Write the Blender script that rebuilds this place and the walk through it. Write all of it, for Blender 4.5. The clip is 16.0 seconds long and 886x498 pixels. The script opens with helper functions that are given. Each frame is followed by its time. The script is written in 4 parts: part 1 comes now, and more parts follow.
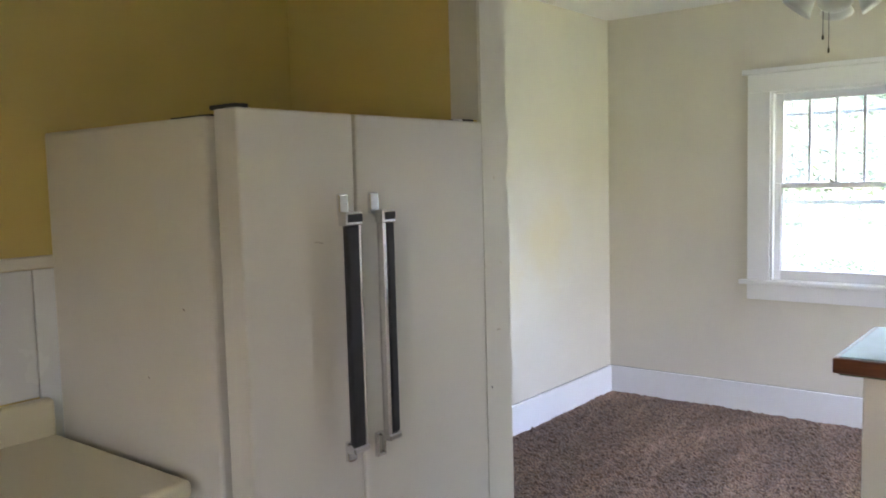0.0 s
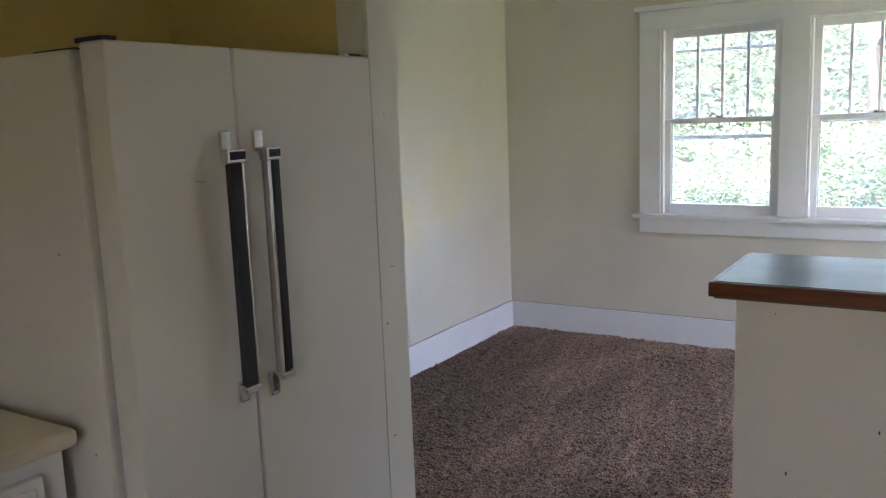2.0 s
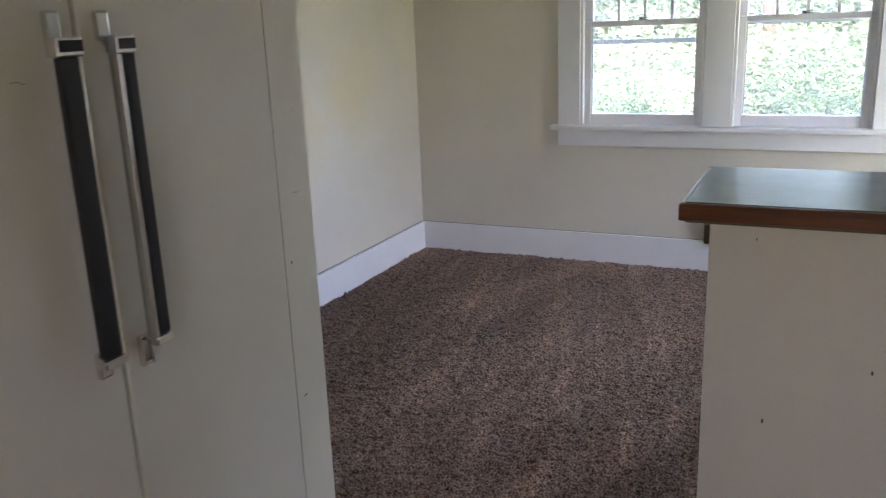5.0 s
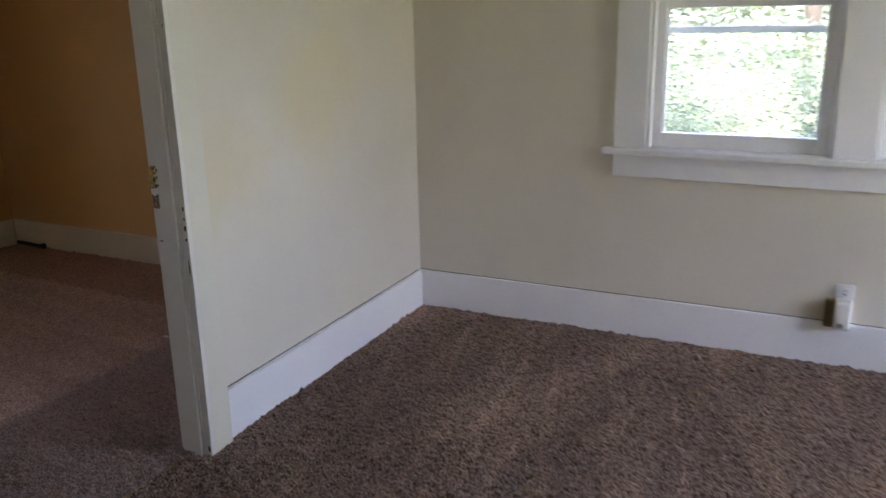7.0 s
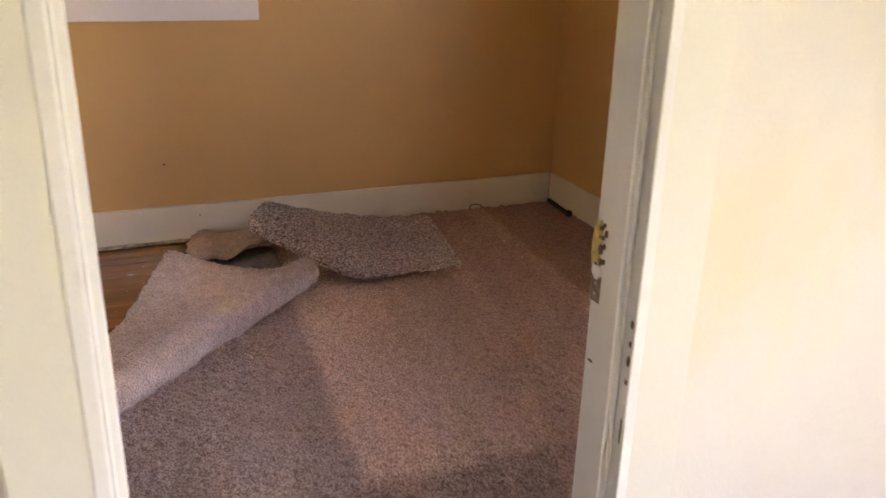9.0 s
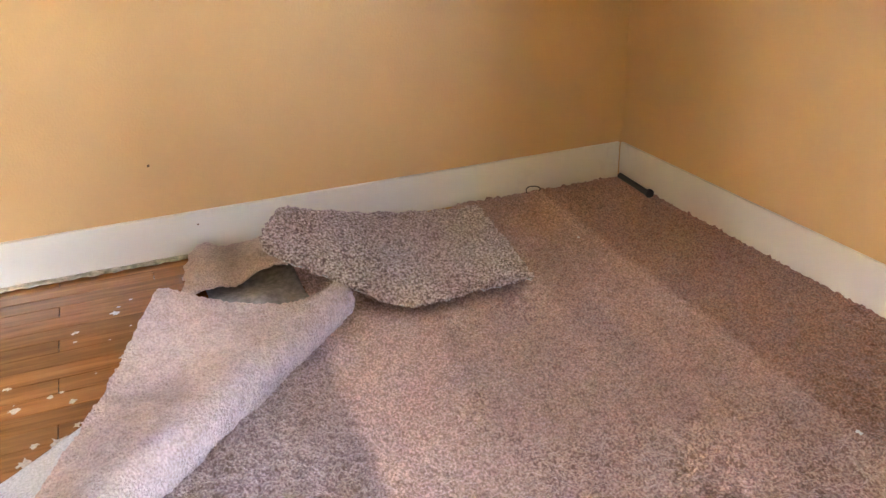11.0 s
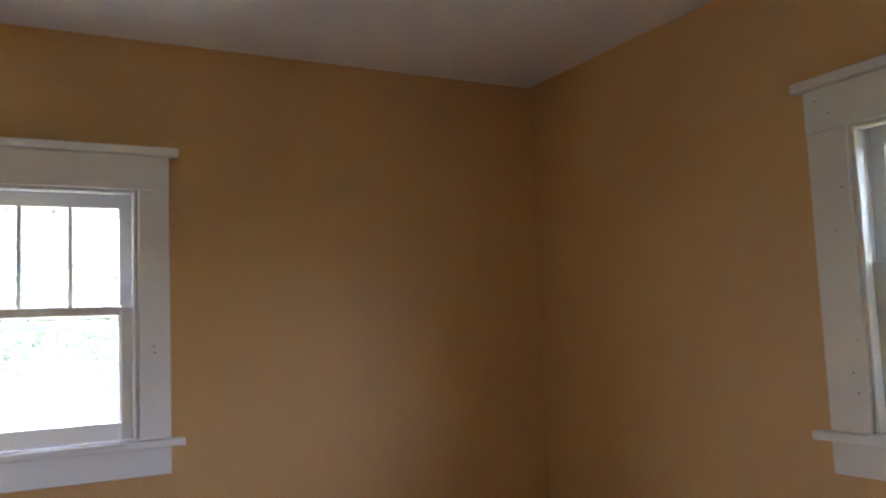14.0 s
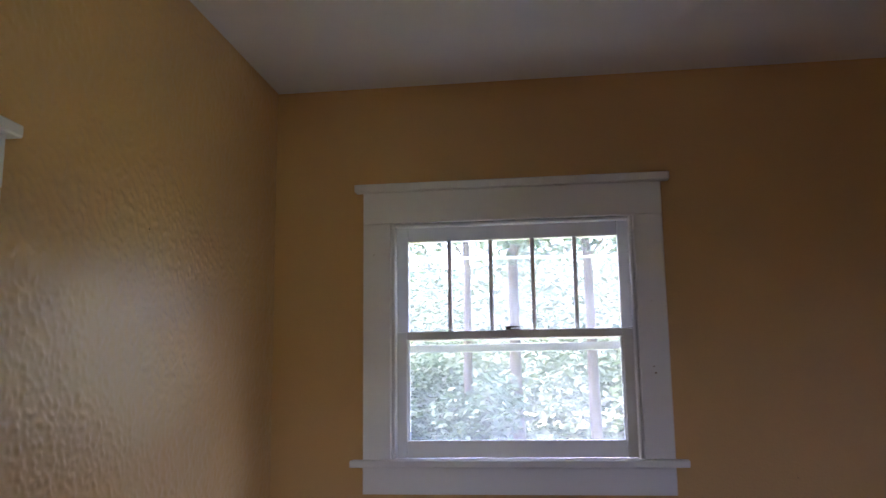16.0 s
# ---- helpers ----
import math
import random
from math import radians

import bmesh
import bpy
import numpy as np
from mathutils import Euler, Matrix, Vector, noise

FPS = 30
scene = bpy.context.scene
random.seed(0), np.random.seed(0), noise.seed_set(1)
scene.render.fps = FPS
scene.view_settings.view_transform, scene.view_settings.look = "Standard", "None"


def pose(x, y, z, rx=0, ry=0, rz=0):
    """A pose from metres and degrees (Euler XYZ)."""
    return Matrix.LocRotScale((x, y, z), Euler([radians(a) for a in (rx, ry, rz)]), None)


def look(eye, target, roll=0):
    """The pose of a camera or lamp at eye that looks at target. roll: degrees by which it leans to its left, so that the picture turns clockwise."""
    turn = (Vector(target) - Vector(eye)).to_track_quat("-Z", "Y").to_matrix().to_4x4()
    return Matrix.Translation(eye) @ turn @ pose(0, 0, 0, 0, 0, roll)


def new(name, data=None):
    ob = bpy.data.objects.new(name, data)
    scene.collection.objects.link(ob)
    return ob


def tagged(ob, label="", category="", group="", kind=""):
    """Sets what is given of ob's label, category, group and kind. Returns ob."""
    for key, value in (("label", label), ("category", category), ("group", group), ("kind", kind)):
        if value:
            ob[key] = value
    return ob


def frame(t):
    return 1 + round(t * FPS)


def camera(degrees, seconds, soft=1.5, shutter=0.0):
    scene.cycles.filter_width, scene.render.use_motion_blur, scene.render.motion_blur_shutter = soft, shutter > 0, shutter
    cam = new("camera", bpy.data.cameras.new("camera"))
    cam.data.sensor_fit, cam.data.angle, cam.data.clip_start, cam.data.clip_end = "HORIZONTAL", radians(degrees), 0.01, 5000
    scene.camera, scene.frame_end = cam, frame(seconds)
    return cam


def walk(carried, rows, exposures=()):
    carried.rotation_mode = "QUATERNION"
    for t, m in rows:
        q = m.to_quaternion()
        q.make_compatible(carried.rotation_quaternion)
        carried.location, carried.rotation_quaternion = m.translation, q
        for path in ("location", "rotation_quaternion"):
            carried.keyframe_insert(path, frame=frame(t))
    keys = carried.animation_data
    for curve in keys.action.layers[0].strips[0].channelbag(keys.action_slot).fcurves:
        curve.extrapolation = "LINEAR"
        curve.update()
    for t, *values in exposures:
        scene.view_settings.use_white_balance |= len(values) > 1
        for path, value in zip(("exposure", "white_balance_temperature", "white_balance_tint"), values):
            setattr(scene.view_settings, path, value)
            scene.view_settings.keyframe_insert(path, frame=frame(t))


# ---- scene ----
cam = camera(56.6, 16.0, soft=1.3, shutter=0.4)
PATH = [
    (0, (2.688, -5.273, 1.554), (1.449, -3.712, 1.382), -1.5),
    (0.5, (2.695, -5.258, 1.537), (1.537, -3.648, 1.279), -1.5),
    (1, (2.709, -5.246, 1.537), (1.611, -3.601, 1.237), -1.6),
    (1.5, (2.719, -5.25, 1.54), (1.657, -3.585, 1.222), -1.9),
    (2, (2.725, -5.251, 1.537), (1.675, -3.579, 1.22), -2.2),
    (2.5, (2.725, -5.256, 1.538), (1.678, -3.585, 1.204), -2.2),
    (3, (2.717, -5.251, 1.532), (1.672, -3.581, 1.187), -2.0),
    (3.5, (2.722, -5.243, 1.521), (1.675, -3.574, 1.177), -2.1),
    (4, (2.709, -5.217, 1.502), (1.707, -3.535, 1.091), -2.1),
    (4.2, (2.682, -5.19, 1.489), (1.713, -3.497, 1.049), -2.1),
    (6.3, (2.04, -4.094, 1.474), (1.351, -2.308, 0.897), -2.5),
    (6.5, (1.982, -3.942, 1.465), (1.281, -2.156, 0.899), -2.2),
    (7, (1.851, -3.507, 1.451), (1.007, -1.782, 0.89), -1.2),
    (7.5, (1.658, -3.118, 1.439), (0.629, -1.502, 0.866), 0.6),
    (8, (1.485, -2.768, 1.416), (0.16, -1.395, 0.816), 1.0),
    (8.5, (1.289, -2.479, 1.404), (-0.36, -1.545, 0.765), 0.6),
    (9, (0.965, -2.329, 1.412), (-0.761, -1.604, 0.708), 1.5),
    (9.2, (0.832, -2.255, 1.404), (-0.898, -1.574, 0.669), 2.1),
    (11.3, (0.081, -2.184, 1.362), (-1.598, -1.483, 0.53), -2.3),
    (11.5, (0.078, -2.186, 1.396), (-1.627, -1.43, 0.674), -2.1),
    (12, (0.002, -2.229, 1.417), (-1.707, -1.270, 1.018), -1.4),
    (12.5, (0.017, -2.225, 1.469), (-1.696, -1.206, 1.306), -1.22),
    (13, (0.019, -2.200, 1.488), (-1.694, -1.167, 1.490), -1.22),
    (13.5, (0.038, -2.187, 1.504), (-1.670, -1.152, 1.609), -1.72),
    (14, (0.049, -2.176, 1.515), (-1.695, -1.215, 1.704), -2.37),
    (14.5, (0.036, -2.092, 1.494), (-1.851, -1.481, 1.755), -2.52),
    (15, (0.059, -2.048, 1.445), (-1.904, -1.867, 1.778), -1.22),
    (15.5, (0.053, -2.031, 1.434), (-1.914, -2.152, 1.776), -0.63),
    (16, (0.042, -2.027, 1.431), (-1.914, -2.285, 1.759), -0.76),
]
EXPOSURES = [(0.0, 5.75, 6700, 26), (0.5, 5.35, 6700, 27), (1.5, 5.0, 6700, 27), (4.2, 5.05, 6800, 27), (6.5, 4.85, 6900, 28), (7.0, 4.9, 7050, 28), (8.0, 5.4, 7900, 32), (8.5, 5.7, 8300, 35), (9.0, 6.3, 8700, 36),
             (11.5, 7.65, 6600, 16), (12.0, 7.65, 6400, 7), (12.5, 7.15, 6200, 4), (13.0, 6.5, 6200, 8), (13.5, 6.1, 6400, 22), (14.0, 5.85, 6500, 27), (14.5, 5.5, 6500, 32), (16.0, 4.85, 6200, 35)]
walk(cam, [(t, look(eye, target, roll)) for t, eye, target, roll in PATH], EXPOSURES)

# ---- world and light ----
SUN_EL, SUN_AZ = 63.0, 174.0  # degrees; azimuth clockwise from north (+y)
world = bpy.data.worlds.new("sky")
scene.world = world
world.use_nodes = True
wn = world.node_tree
sky = wn.nodes.new("ShaderNodeTexSky")
sky.sky_type, sky.sun_disc = "NISHITA", False
sky.sun_elevation, sky.sun_rotation = radians(SUN_EL), radians(SUN_AZ)
sky.air_density, sky.dust_density = 1.0, 4.0
wn.nodes["Background"].inputs[1].default_value = 0.15
wn.links.new(sky.outputs[0], wn.nodes["Background"].inputs[0])
sun_data = bpy.data.lights.new("sun", "SUN")
sun_data.energy, sun_data.angle, sun_data.color = 0.9, radians(10), (1.0, 0.95, 0.86)
sun = new("sun", sun_data)
az, el = radians(SUN_AZ), radians(SUN_EL)
sun.matrix_world = look((0, 0, 20), (-math.sin(az) * math.cos(el), -math.cos(az) * math.cos(el), 20 - math.sin(el)))

# portals in the window openings: they only steer the sky's light indoors
for x, y, z, turn, width, height in ((1.46, 0.24, 1.45, 0, 0.71, 1.17), (2.33, 0.24, 1.45, 0, 0.71, 1.17), (-0.985, 0.24, 1.61, 0, 0.91, 0.88), (-3.26, -2.18, 1.61, 90, 0.91, 0.88), (4.02, -0.68, 1.175, -90, 0.92, 1.75), (3.03, -7.42, 1.57, 180, 0.65, 0.85)):
    gate_data = bpy.data.lights.new("window_portal", "AREA")
    gate_data.shape, gate_data.size, gate_data.size_y = "RECTANGLE", width, height
    gate_data.cycles.is_portal = True
    gate = new("window_portal", gate_data)
    gate.matrix_world = pose(x, y, z, 0, 0, turn) @ pose(0, 0, 0, -90, 0, 0)


# ---- materials ----
def nodes_of(name):
    m = bpy.data.materials.new(name)
    m.use_nodes = True
    nt = m.node_tree
    return m, nt, nt.nodes["Principled BSDF"]


def add(nt, kind, **values):
    n = nt.nodes.new(kind)
    for key, value in values.items():
        n.inputs[key].default_value = value
    return n


def coords(nt, scale=(1, 1, 1)):
    tc = nt.nodes.new("ShaderNodeNewGeometry")
    mp = nt.nodes.new("ShaderNodeMapping")
    mp.inputs["Scale"].default_value = scale
    nt.links.new(tc.outputs["Position"], mp.inputs["Vector"])
    return mp.outputs[0]


def ramp(nt, fac, stops):
    r = nt.nodes.new("ShaderNodeValToRGB")
    r.color_ramp.elements[0].position, r.color_ramp.elements[0].color = stops[0][0], (*stops[0][1], 1)
    r.color_ramp.elements[1].position, r.color_ramp.elements[1].color = stops[-1][0], (*stops[-1][1], 1)
    for p, c in stops[1:-1]:
        e = r.color_ramp.elements.new(p)
        e.color = (*c, 1)
    nt.links.new(fac, r.inputs[0])
    return r.outputs[0]


def mixed(nt, fac, a, b, mode="MIX"):
    m = nt.nodes.new("ShaderNodeMix")
    m.data_type, m.blend_type = "RGBA", mode
    for sock, v in ((m.inputs[0], fac), (m.inputs[6], a), (m.inputs[7], b)):
        if isinstance(v, (int, float)):
            sock.default_value = v
        elif isinstance(v, tuple):
            sock.default_value = (*v, 1)
        else:
            nt.links.new(v, sock)
    return m.outputs[2]


def noise_tex(nt, vec, scale, detail=4.0, rough=0.55):
    n = add(nt, "ShaderNodeTexNoise", Scale=scale, Detail=detail, Roughness=rough)
    nt.links.new(vec, n.inputs["Vector"])
    return n.outputs["Fac"]


def bump(nt, bsdf, height, strength, distance, prior=None):
    b = add(nt, "ShaderNodeBump", Strength=strength, Distance=distance)
    nt.links.new(height, b.inputs["Height"])
    if prior is not None:
        nt.links.new(prior, b.inputs["Normal"])
    nt.links.new(b.outputs[0], bsdf.inputs["Normal"])
    return b.outputs[0]


def painted(name, color, rough=0.5, vary=0.06, peel=0.0, peel_scale=120.0, stains=0.0, stain_color=(0.5, 0.4, 0.25)):
    """Paint on plaster or wood: faint mottling, optional texture relief and stains."""
    m, nt, b = nodes_of(name)
    v = coords(nt)
    big = noise_tex(nt, v, 1.7, 3)
    lo = tuple(c * (1 - vary) for c in color)
    hi = tuple(min(1, c * (1 + vary)) for c in color)
    col = ramp(nt, big, [(0.3, lo), (0.7, hi)])
    if stains:
        s = noise_tex(nt, v, 3.1, 6, 0.7)
        mask = ramp(nt, s, [(0.62, (0, 0, 0)), (0.8, (stains, stains, stains))])
        col = mixed(nt, mask, col, stain_color)
    nt.links.new(col, b.inputs["Base Color"])
    rr = nt.nodes.new("ShaderNodeMapRange")
    rr.inputs[3].default_value, rr.inputs[4].default_value = rough - 0.06, rough + 0.08
    nt.links.new(noise_tex(nt, v, 9.0, 3), rr.inputs[0])
    nt.links.new(rr.outputs[0], b.inputs["Roughness"])
    if peel:
        n1 = noise_tex(nt, v, peel_scale, 2, 0.5)
        p = bump(nt, b, n1, peel, 0.004)
        bump(nt, b, noise_tex(nt, v, 14.0, 3), min(peel * 0.5, 0.15), 0.005, p)
    return m


MAT_WHITE_WALL = painted("cream_wall_paint", (0.70, 0.655, 0.56), 0.5, 0.04, 0.15, 150.0)


def patched_wall():
    """The cream wall paint with two soft-edged yellow patches."""
    m = MAT_WHITE_WALL.copy()
    m.name = "cream_wall_paint_yellow_patches"
    nt = m.node_tree
    b = nt.nodes["Principled BSDF"]
    old = b.inputs["Base Color"].links[0].from_socket
    geo = nt.nodes.new("ShaderNodeNewGeometry")
    warp = noise_tex(nt, geo.outputs["Position"], 4.0, 4, 0.6)
    for y, z, r in ((-0.80, 1.12, 0.26), (-1.38, 0.93, 0.2)):
        d = nt.nodes.new("ShaderNodeVectorMath")
        d.operation = "DISTANCE"
        nt.links.new(geo.outputs["Position"], d.inputs[0])
        d.inputs[1].default_value = (0, y, z)
        s = nt.nodes.new("ShaderNodeMath")
        s.operation = "MULTIPLY_ADD"
        nt.links.new(warp, s.inputs[0])
        s.inputs[1].default_value = 0.5
        nt.links.new(d.outputs["Value"], s.inputs[2])
        mask = ramp(nt, s.outputs[0], [(r * 0.55 + 0.2, (0.42, 0.42, 0.42)), (r * 1.4 + 0.25, (0, 0, 0))])
        old = mixed(nt, mask, old, (0.70, 0.58, 0.30))
    nt.links.new(old, b.inputs["Base Color"])
    return m


MAT_PATCHED_WALL = patched_wall()
MAT_ORANGE_WALL = painted("ochre_wall_paint", (0.645, 0.388, 0.158), 0.4, 0.05, 0.35, 110.0)
MAT_ORANGE_PEEL = painted("ochre_orange_peel_paint", (0.645, 0.388, 0.158), 0.32, 0.04)
MAT_YELLOW_WALL = painted("mustard_wall_paint", (0.60, 0.46, 0.15), 0.5, 0.05, 0.15, 140.0)
MAT_CEIL = painted("ceiling_paint", (0.86, 0.855, 0.84), 0.75, 0.03, 0.15, 90.0)
MAT_TRIM = painted("white_trim_paint", (0.84, 0.84, 0.85), 0.35, 0.03, 0.06, 60.0)
MAT_TRIM_OLD = painted("worn_white_trim_paint", (0.74, 0.72, 0.66), 0.38, 0.06, 0.12, 40.0, 0.45, (0.34, 0.30, 0.25))
MAT_BASE_OLD = painted("yellowed_baseboard_paint", (0.76, 0.70, 0.57), 0.4, 0.06, 0.12, 40.0, 0.4, (0.42, 0.35, 0.26))
MAT_TRIM_CREAM = painted("cream_trim_paint", (0.70, 0.67, 0.56), 0.4, 0.04, 0.08, 50.0)
MAT_FRIDGE = painted("fridge_enamel", (0.66, 0.63, 0.54), 0.36, 0.03)
MAT_COUNTER = painted("cream_laminate", (0.66, 0.60, 0.42), 0.3, 0.03)
MAT_CABINET = painted("cabinet_paint", (0.72, 0.71, 0.66), 0.4, 0.03, 0.05, 60.0)
MAT_TILE = painted("white_tile_board", (0.72, 0.74, 0.72), 0.25, 0.02)
MAT_VINYL = painted("beige_vinyl", (0.42, 0.37, 0.29), 0.45, 0.1)
MAT_BARTOP = painted("dark_green_laminate", (0.055, 0.075, 0.034), 0.32, 0.15)
MAT_SIDING = painted("house_siding_paint", (0.75, 0.75, 0.72), 0.7, 0.04)


def plain(name, color, rough=0.5, metal=0.0, vary=0.1, scale=30.0):
    m, nt, b = nodes_of(name)
    v = coords(nt)
    n = noise_tex(nt, v, scale, 4)
    nt.links.new(ramp(nt, n, [(0.3, tuple(c * (1 - vary) for c in color)), (0.7, tuple(min(1, c * (1 + vary)) for c in color))]), b.inputs["Base Color"])
    b.inputs["Roughness"].default_value, b.inputs["Metallic"].default_value = rough, metal
    return m


MAT_CHROME = plain("chrome", (0.75, 0.75, 0.76), 0.16, 1.0, 0.05)
MAT_BLACK = plain("black_plastic", (0.010, 0.010, 0.011), 0.5)
MAT_DARK_GAP = plain("dark_gasket", (0.03, 0.028, 0.025), 0.7)
MAT_GASKET = plain("grey_gasket", (0.035, 0.033, 0.03), 0.6)
MAT_ALU = plain("dull_aluminium", (0.30, 0.31, 0.32), 0.6, 0.3)
MAT_BRONZE = plain("dark_bronze", (0.05, 0.04, 0.03), 0.4, 0.9)
MAT_PLASTIC_W = plain("white_plastic", (0.78, 0.78, 0.77), 0.35, 0.0, 0.02)
MAT_AMBER = plain("brown_plastic", (0.16, 0.11, 0.045), 0.5)
MAT_BRASS = plain("tarnished_strike", (0.23, 0.16, 0.11), 0.55, 0.5, 0.4, 90)
MAT_RAW_WOOD = plain("splintered_bare_wood", (0.62, 0.46, 0.16), 0.8, 0.0, 0.4, 60)
MAT_CHIP = plain("chipped_brown_wood", (0.18, 0.10, 0.04), 0.8, 0.0, 0.5, 90)
MAT_BACKING = plain("woven_carpet_backing", (0.66, 0.66, 0.68), 0.9, 0.0, 0.25, 160)
MAT_PAD = plain("grey_felt_pad", (0.30, 0.28, 0.27), 0.95, 0.0, 0.3, 50)
MAT_FLECK = plain("thin_plaster_smear", (0.55, 0.47, 0.40), 0.7, 0.0, 0.3, 120)
MAT_TACK = plain("plywood_tack_strip", (0.50, 0.43, 0.30), 0.85, 0.0, 0.5, 40)
MAT_SHADE = plain("frosted_glass_shade", (0.72, 0.72, 0.68), 0.3, 0.0, 0.05)
MAT_FAN = plain("white_fan_enamel", (0.72, 0.71, 0.67), 0.35, 0.0, 0.04)


def wood(name, dark, light, rough, axis="y", scale=1.0, gloss_coat=0.0):
    m, nt, b = nodes_of(name)
    s = {"x": (0.9, 14, 14), "y": (14, 0.9, 14), "z": (14, 14, 0.9)}[axis]
    v = coords(nt, tuple(a * scale for a in s))
    oi = nt.nodes.new("ShaderNodeObjectInfo")
    off = nt.nodes.new("ShaderNodeVectorMath")
    off.operation = "MULTIPLY_ADD"
    nt.links.new(oi.outputs["Random"], off.inputs[0])
    off.inputs[1].default_value = (31, 17, 23)
    nt.links.new(v, off.inputs[2])
    n = noise_tex(nt, off.outputs[0], 2.2, 7, 0.65)
    col = ramp(nt, n, [(0.32, dark), (0.55, tuple((a + c) / 2 for a, c in zip(dark, light))), (0.72, light)])
    tone = ramp(nt, oi.outputs["Random"], [(0.0, (0.72, 0.72, 0.72)), (1.0, (1.15, 1.1, 1.05))])
    nt.links.new(mixed(nt, 1.0, col, tone, "MULTIPLY"), b.inputs["Base Color"])
    b.inputs["Roughness"].default_value = rough
    b.inputs["Coat Weight"].default_value = gloss_coat
    bump(nt, b, n, 0.15, 0.002)
    return m


MAT_BAR_EDGE = wood("stained_oak_edge", (0.07, 0.022, 0.008), (0.22, 0.075, 0.025), 0.3, "x", 2.0)
MAT_FLOORBOARD = wood("varnished_floorboard", (0.20, 0.072, 0.018), (0.50, 0.215, 0.065), 0.26, "y", 1.0, 0.5)
MAT_BARK = wood("tree_bark", (0.025, 0.02, 0.018), (0.07, 0.058, 0.052), 0.9, "z", 0.4)


def carpet(name, dark, mid, light, tracks, streak=1.0, grain=105.0, passes_and_light=()):
    """Cut-pile carpet: tuft grain with its gaps' shade in the colour, tracks where the pile lies over, dust."""
    m, nt, b = nodes_of(name)
    v = coords(nt)
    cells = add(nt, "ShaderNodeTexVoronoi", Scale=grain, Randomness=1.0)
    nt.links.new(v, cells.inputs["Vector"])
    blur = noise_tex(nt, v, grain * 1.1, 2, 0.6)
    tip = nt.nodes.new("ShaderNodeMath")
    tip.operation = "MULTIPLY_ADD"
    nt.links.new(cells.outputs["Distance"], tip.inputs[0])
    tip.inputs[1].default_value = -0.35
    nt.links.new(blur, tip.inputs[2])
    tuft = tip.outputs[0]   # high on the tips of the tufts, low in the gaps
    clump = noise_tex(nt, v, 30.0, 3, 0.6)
    # shade between the tufts is painted: the gaps take the dark colour
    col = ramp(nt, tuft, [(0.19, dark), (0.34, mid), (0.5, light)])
    col = mixed(nt, 1.0, col, ramp(nt, clump, [(0.35, (0.9, 0.89, 0.88)), (0.65, (1.1, 1.1, 1.1))]), "MULTIPLY")
    tone = None
    for angle, lo, hi, often in tracks:
        rot = nt.nodes.new("ShaderNodeMapping")
        rot.vector_type = "TEXTURE"
        rot.inputs["Rotation"].default_value = (0, 0, radians(angle))
        rot.inputs["Scale"].default_value = (1 / 0.35, 1 / often, 1)
        geo = nt.nodes.new("ShaderNodeNewGeometry")
        nt.links.new(geo.outputs["Position"], rot.inputs["Vector"])
        lay = noise_tex(nt, rot.outputs[0], 1.0, 2, 0.5)
        t = ramp(nt, lay, [(lo, (1 - 0.09 * streak,) * 3), (hi, (1 + 0.09 * streak,) * 3)])
        col = mixed(nt, 1.0, col, t, "MULTIPLY")
    if passes_and_light:   # crisp edges where the cleaner turned the pile, plus window light painted as tint
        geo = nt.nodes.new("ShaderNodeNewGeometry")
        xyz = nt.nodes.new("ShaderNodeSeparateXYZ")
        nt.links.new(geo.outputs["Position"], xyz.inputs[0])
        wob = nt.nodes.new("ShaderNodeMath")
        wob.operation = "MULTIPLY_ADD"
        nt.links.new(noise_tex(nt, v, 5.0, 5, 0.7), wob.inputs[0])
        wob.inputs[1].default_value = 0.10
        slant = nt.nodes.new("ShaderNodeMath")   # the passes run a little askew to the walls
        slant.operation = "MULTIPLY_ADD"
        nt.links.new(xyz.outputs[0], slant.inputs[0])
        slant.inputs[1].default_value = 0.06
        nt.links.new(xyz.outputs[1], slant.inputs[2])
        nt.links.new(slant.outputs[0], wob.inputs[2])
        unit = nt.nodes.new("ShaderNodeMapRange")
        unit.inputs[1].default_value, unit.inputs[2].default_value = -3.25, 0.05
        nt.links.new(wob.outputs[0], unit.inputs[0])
        lie_and_light = ramp(nt, unit.outputs[0], [((y + 3.13) / 3.30, c) for y, c in passes_and_light])
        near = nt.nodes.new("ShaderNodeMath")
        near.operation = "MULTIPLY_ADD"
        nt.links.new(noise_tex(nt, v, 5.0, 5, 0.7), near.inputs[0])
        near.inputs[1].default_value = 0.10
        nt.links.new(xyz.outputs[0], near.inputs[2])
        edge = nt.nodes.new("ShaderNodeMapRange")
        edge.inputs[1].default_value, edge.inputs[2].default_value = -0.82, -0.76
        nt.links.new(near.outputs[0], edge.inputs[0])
        col = mixed(nt, 1.0, col, mixed(nt, edge.outputs[0], lie_and_light, (0.72, 0.71, 0.72)), "MULTIPLY")
    lay2 = noise_tex(nt, v, 1.3, 2, 0.5)
    col = mixed(nt, 1.0, col, ramp(nt, lay2, [(0.35, (0.92, 0.9, 0.88)), (0.65, (1.06, 1.05, 1.05))]), "MULTIPLY")
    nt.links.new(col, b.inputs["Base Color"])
    b.inputs["Roughness"].default_value = 0.95
    b.inputs["Sheen Weight"].default_value = 0.18
    b.inputs["Sheen Roughness"].default_value = 0.35
    bump(nt, b, tuft, 1.0, 0.012)
    return m


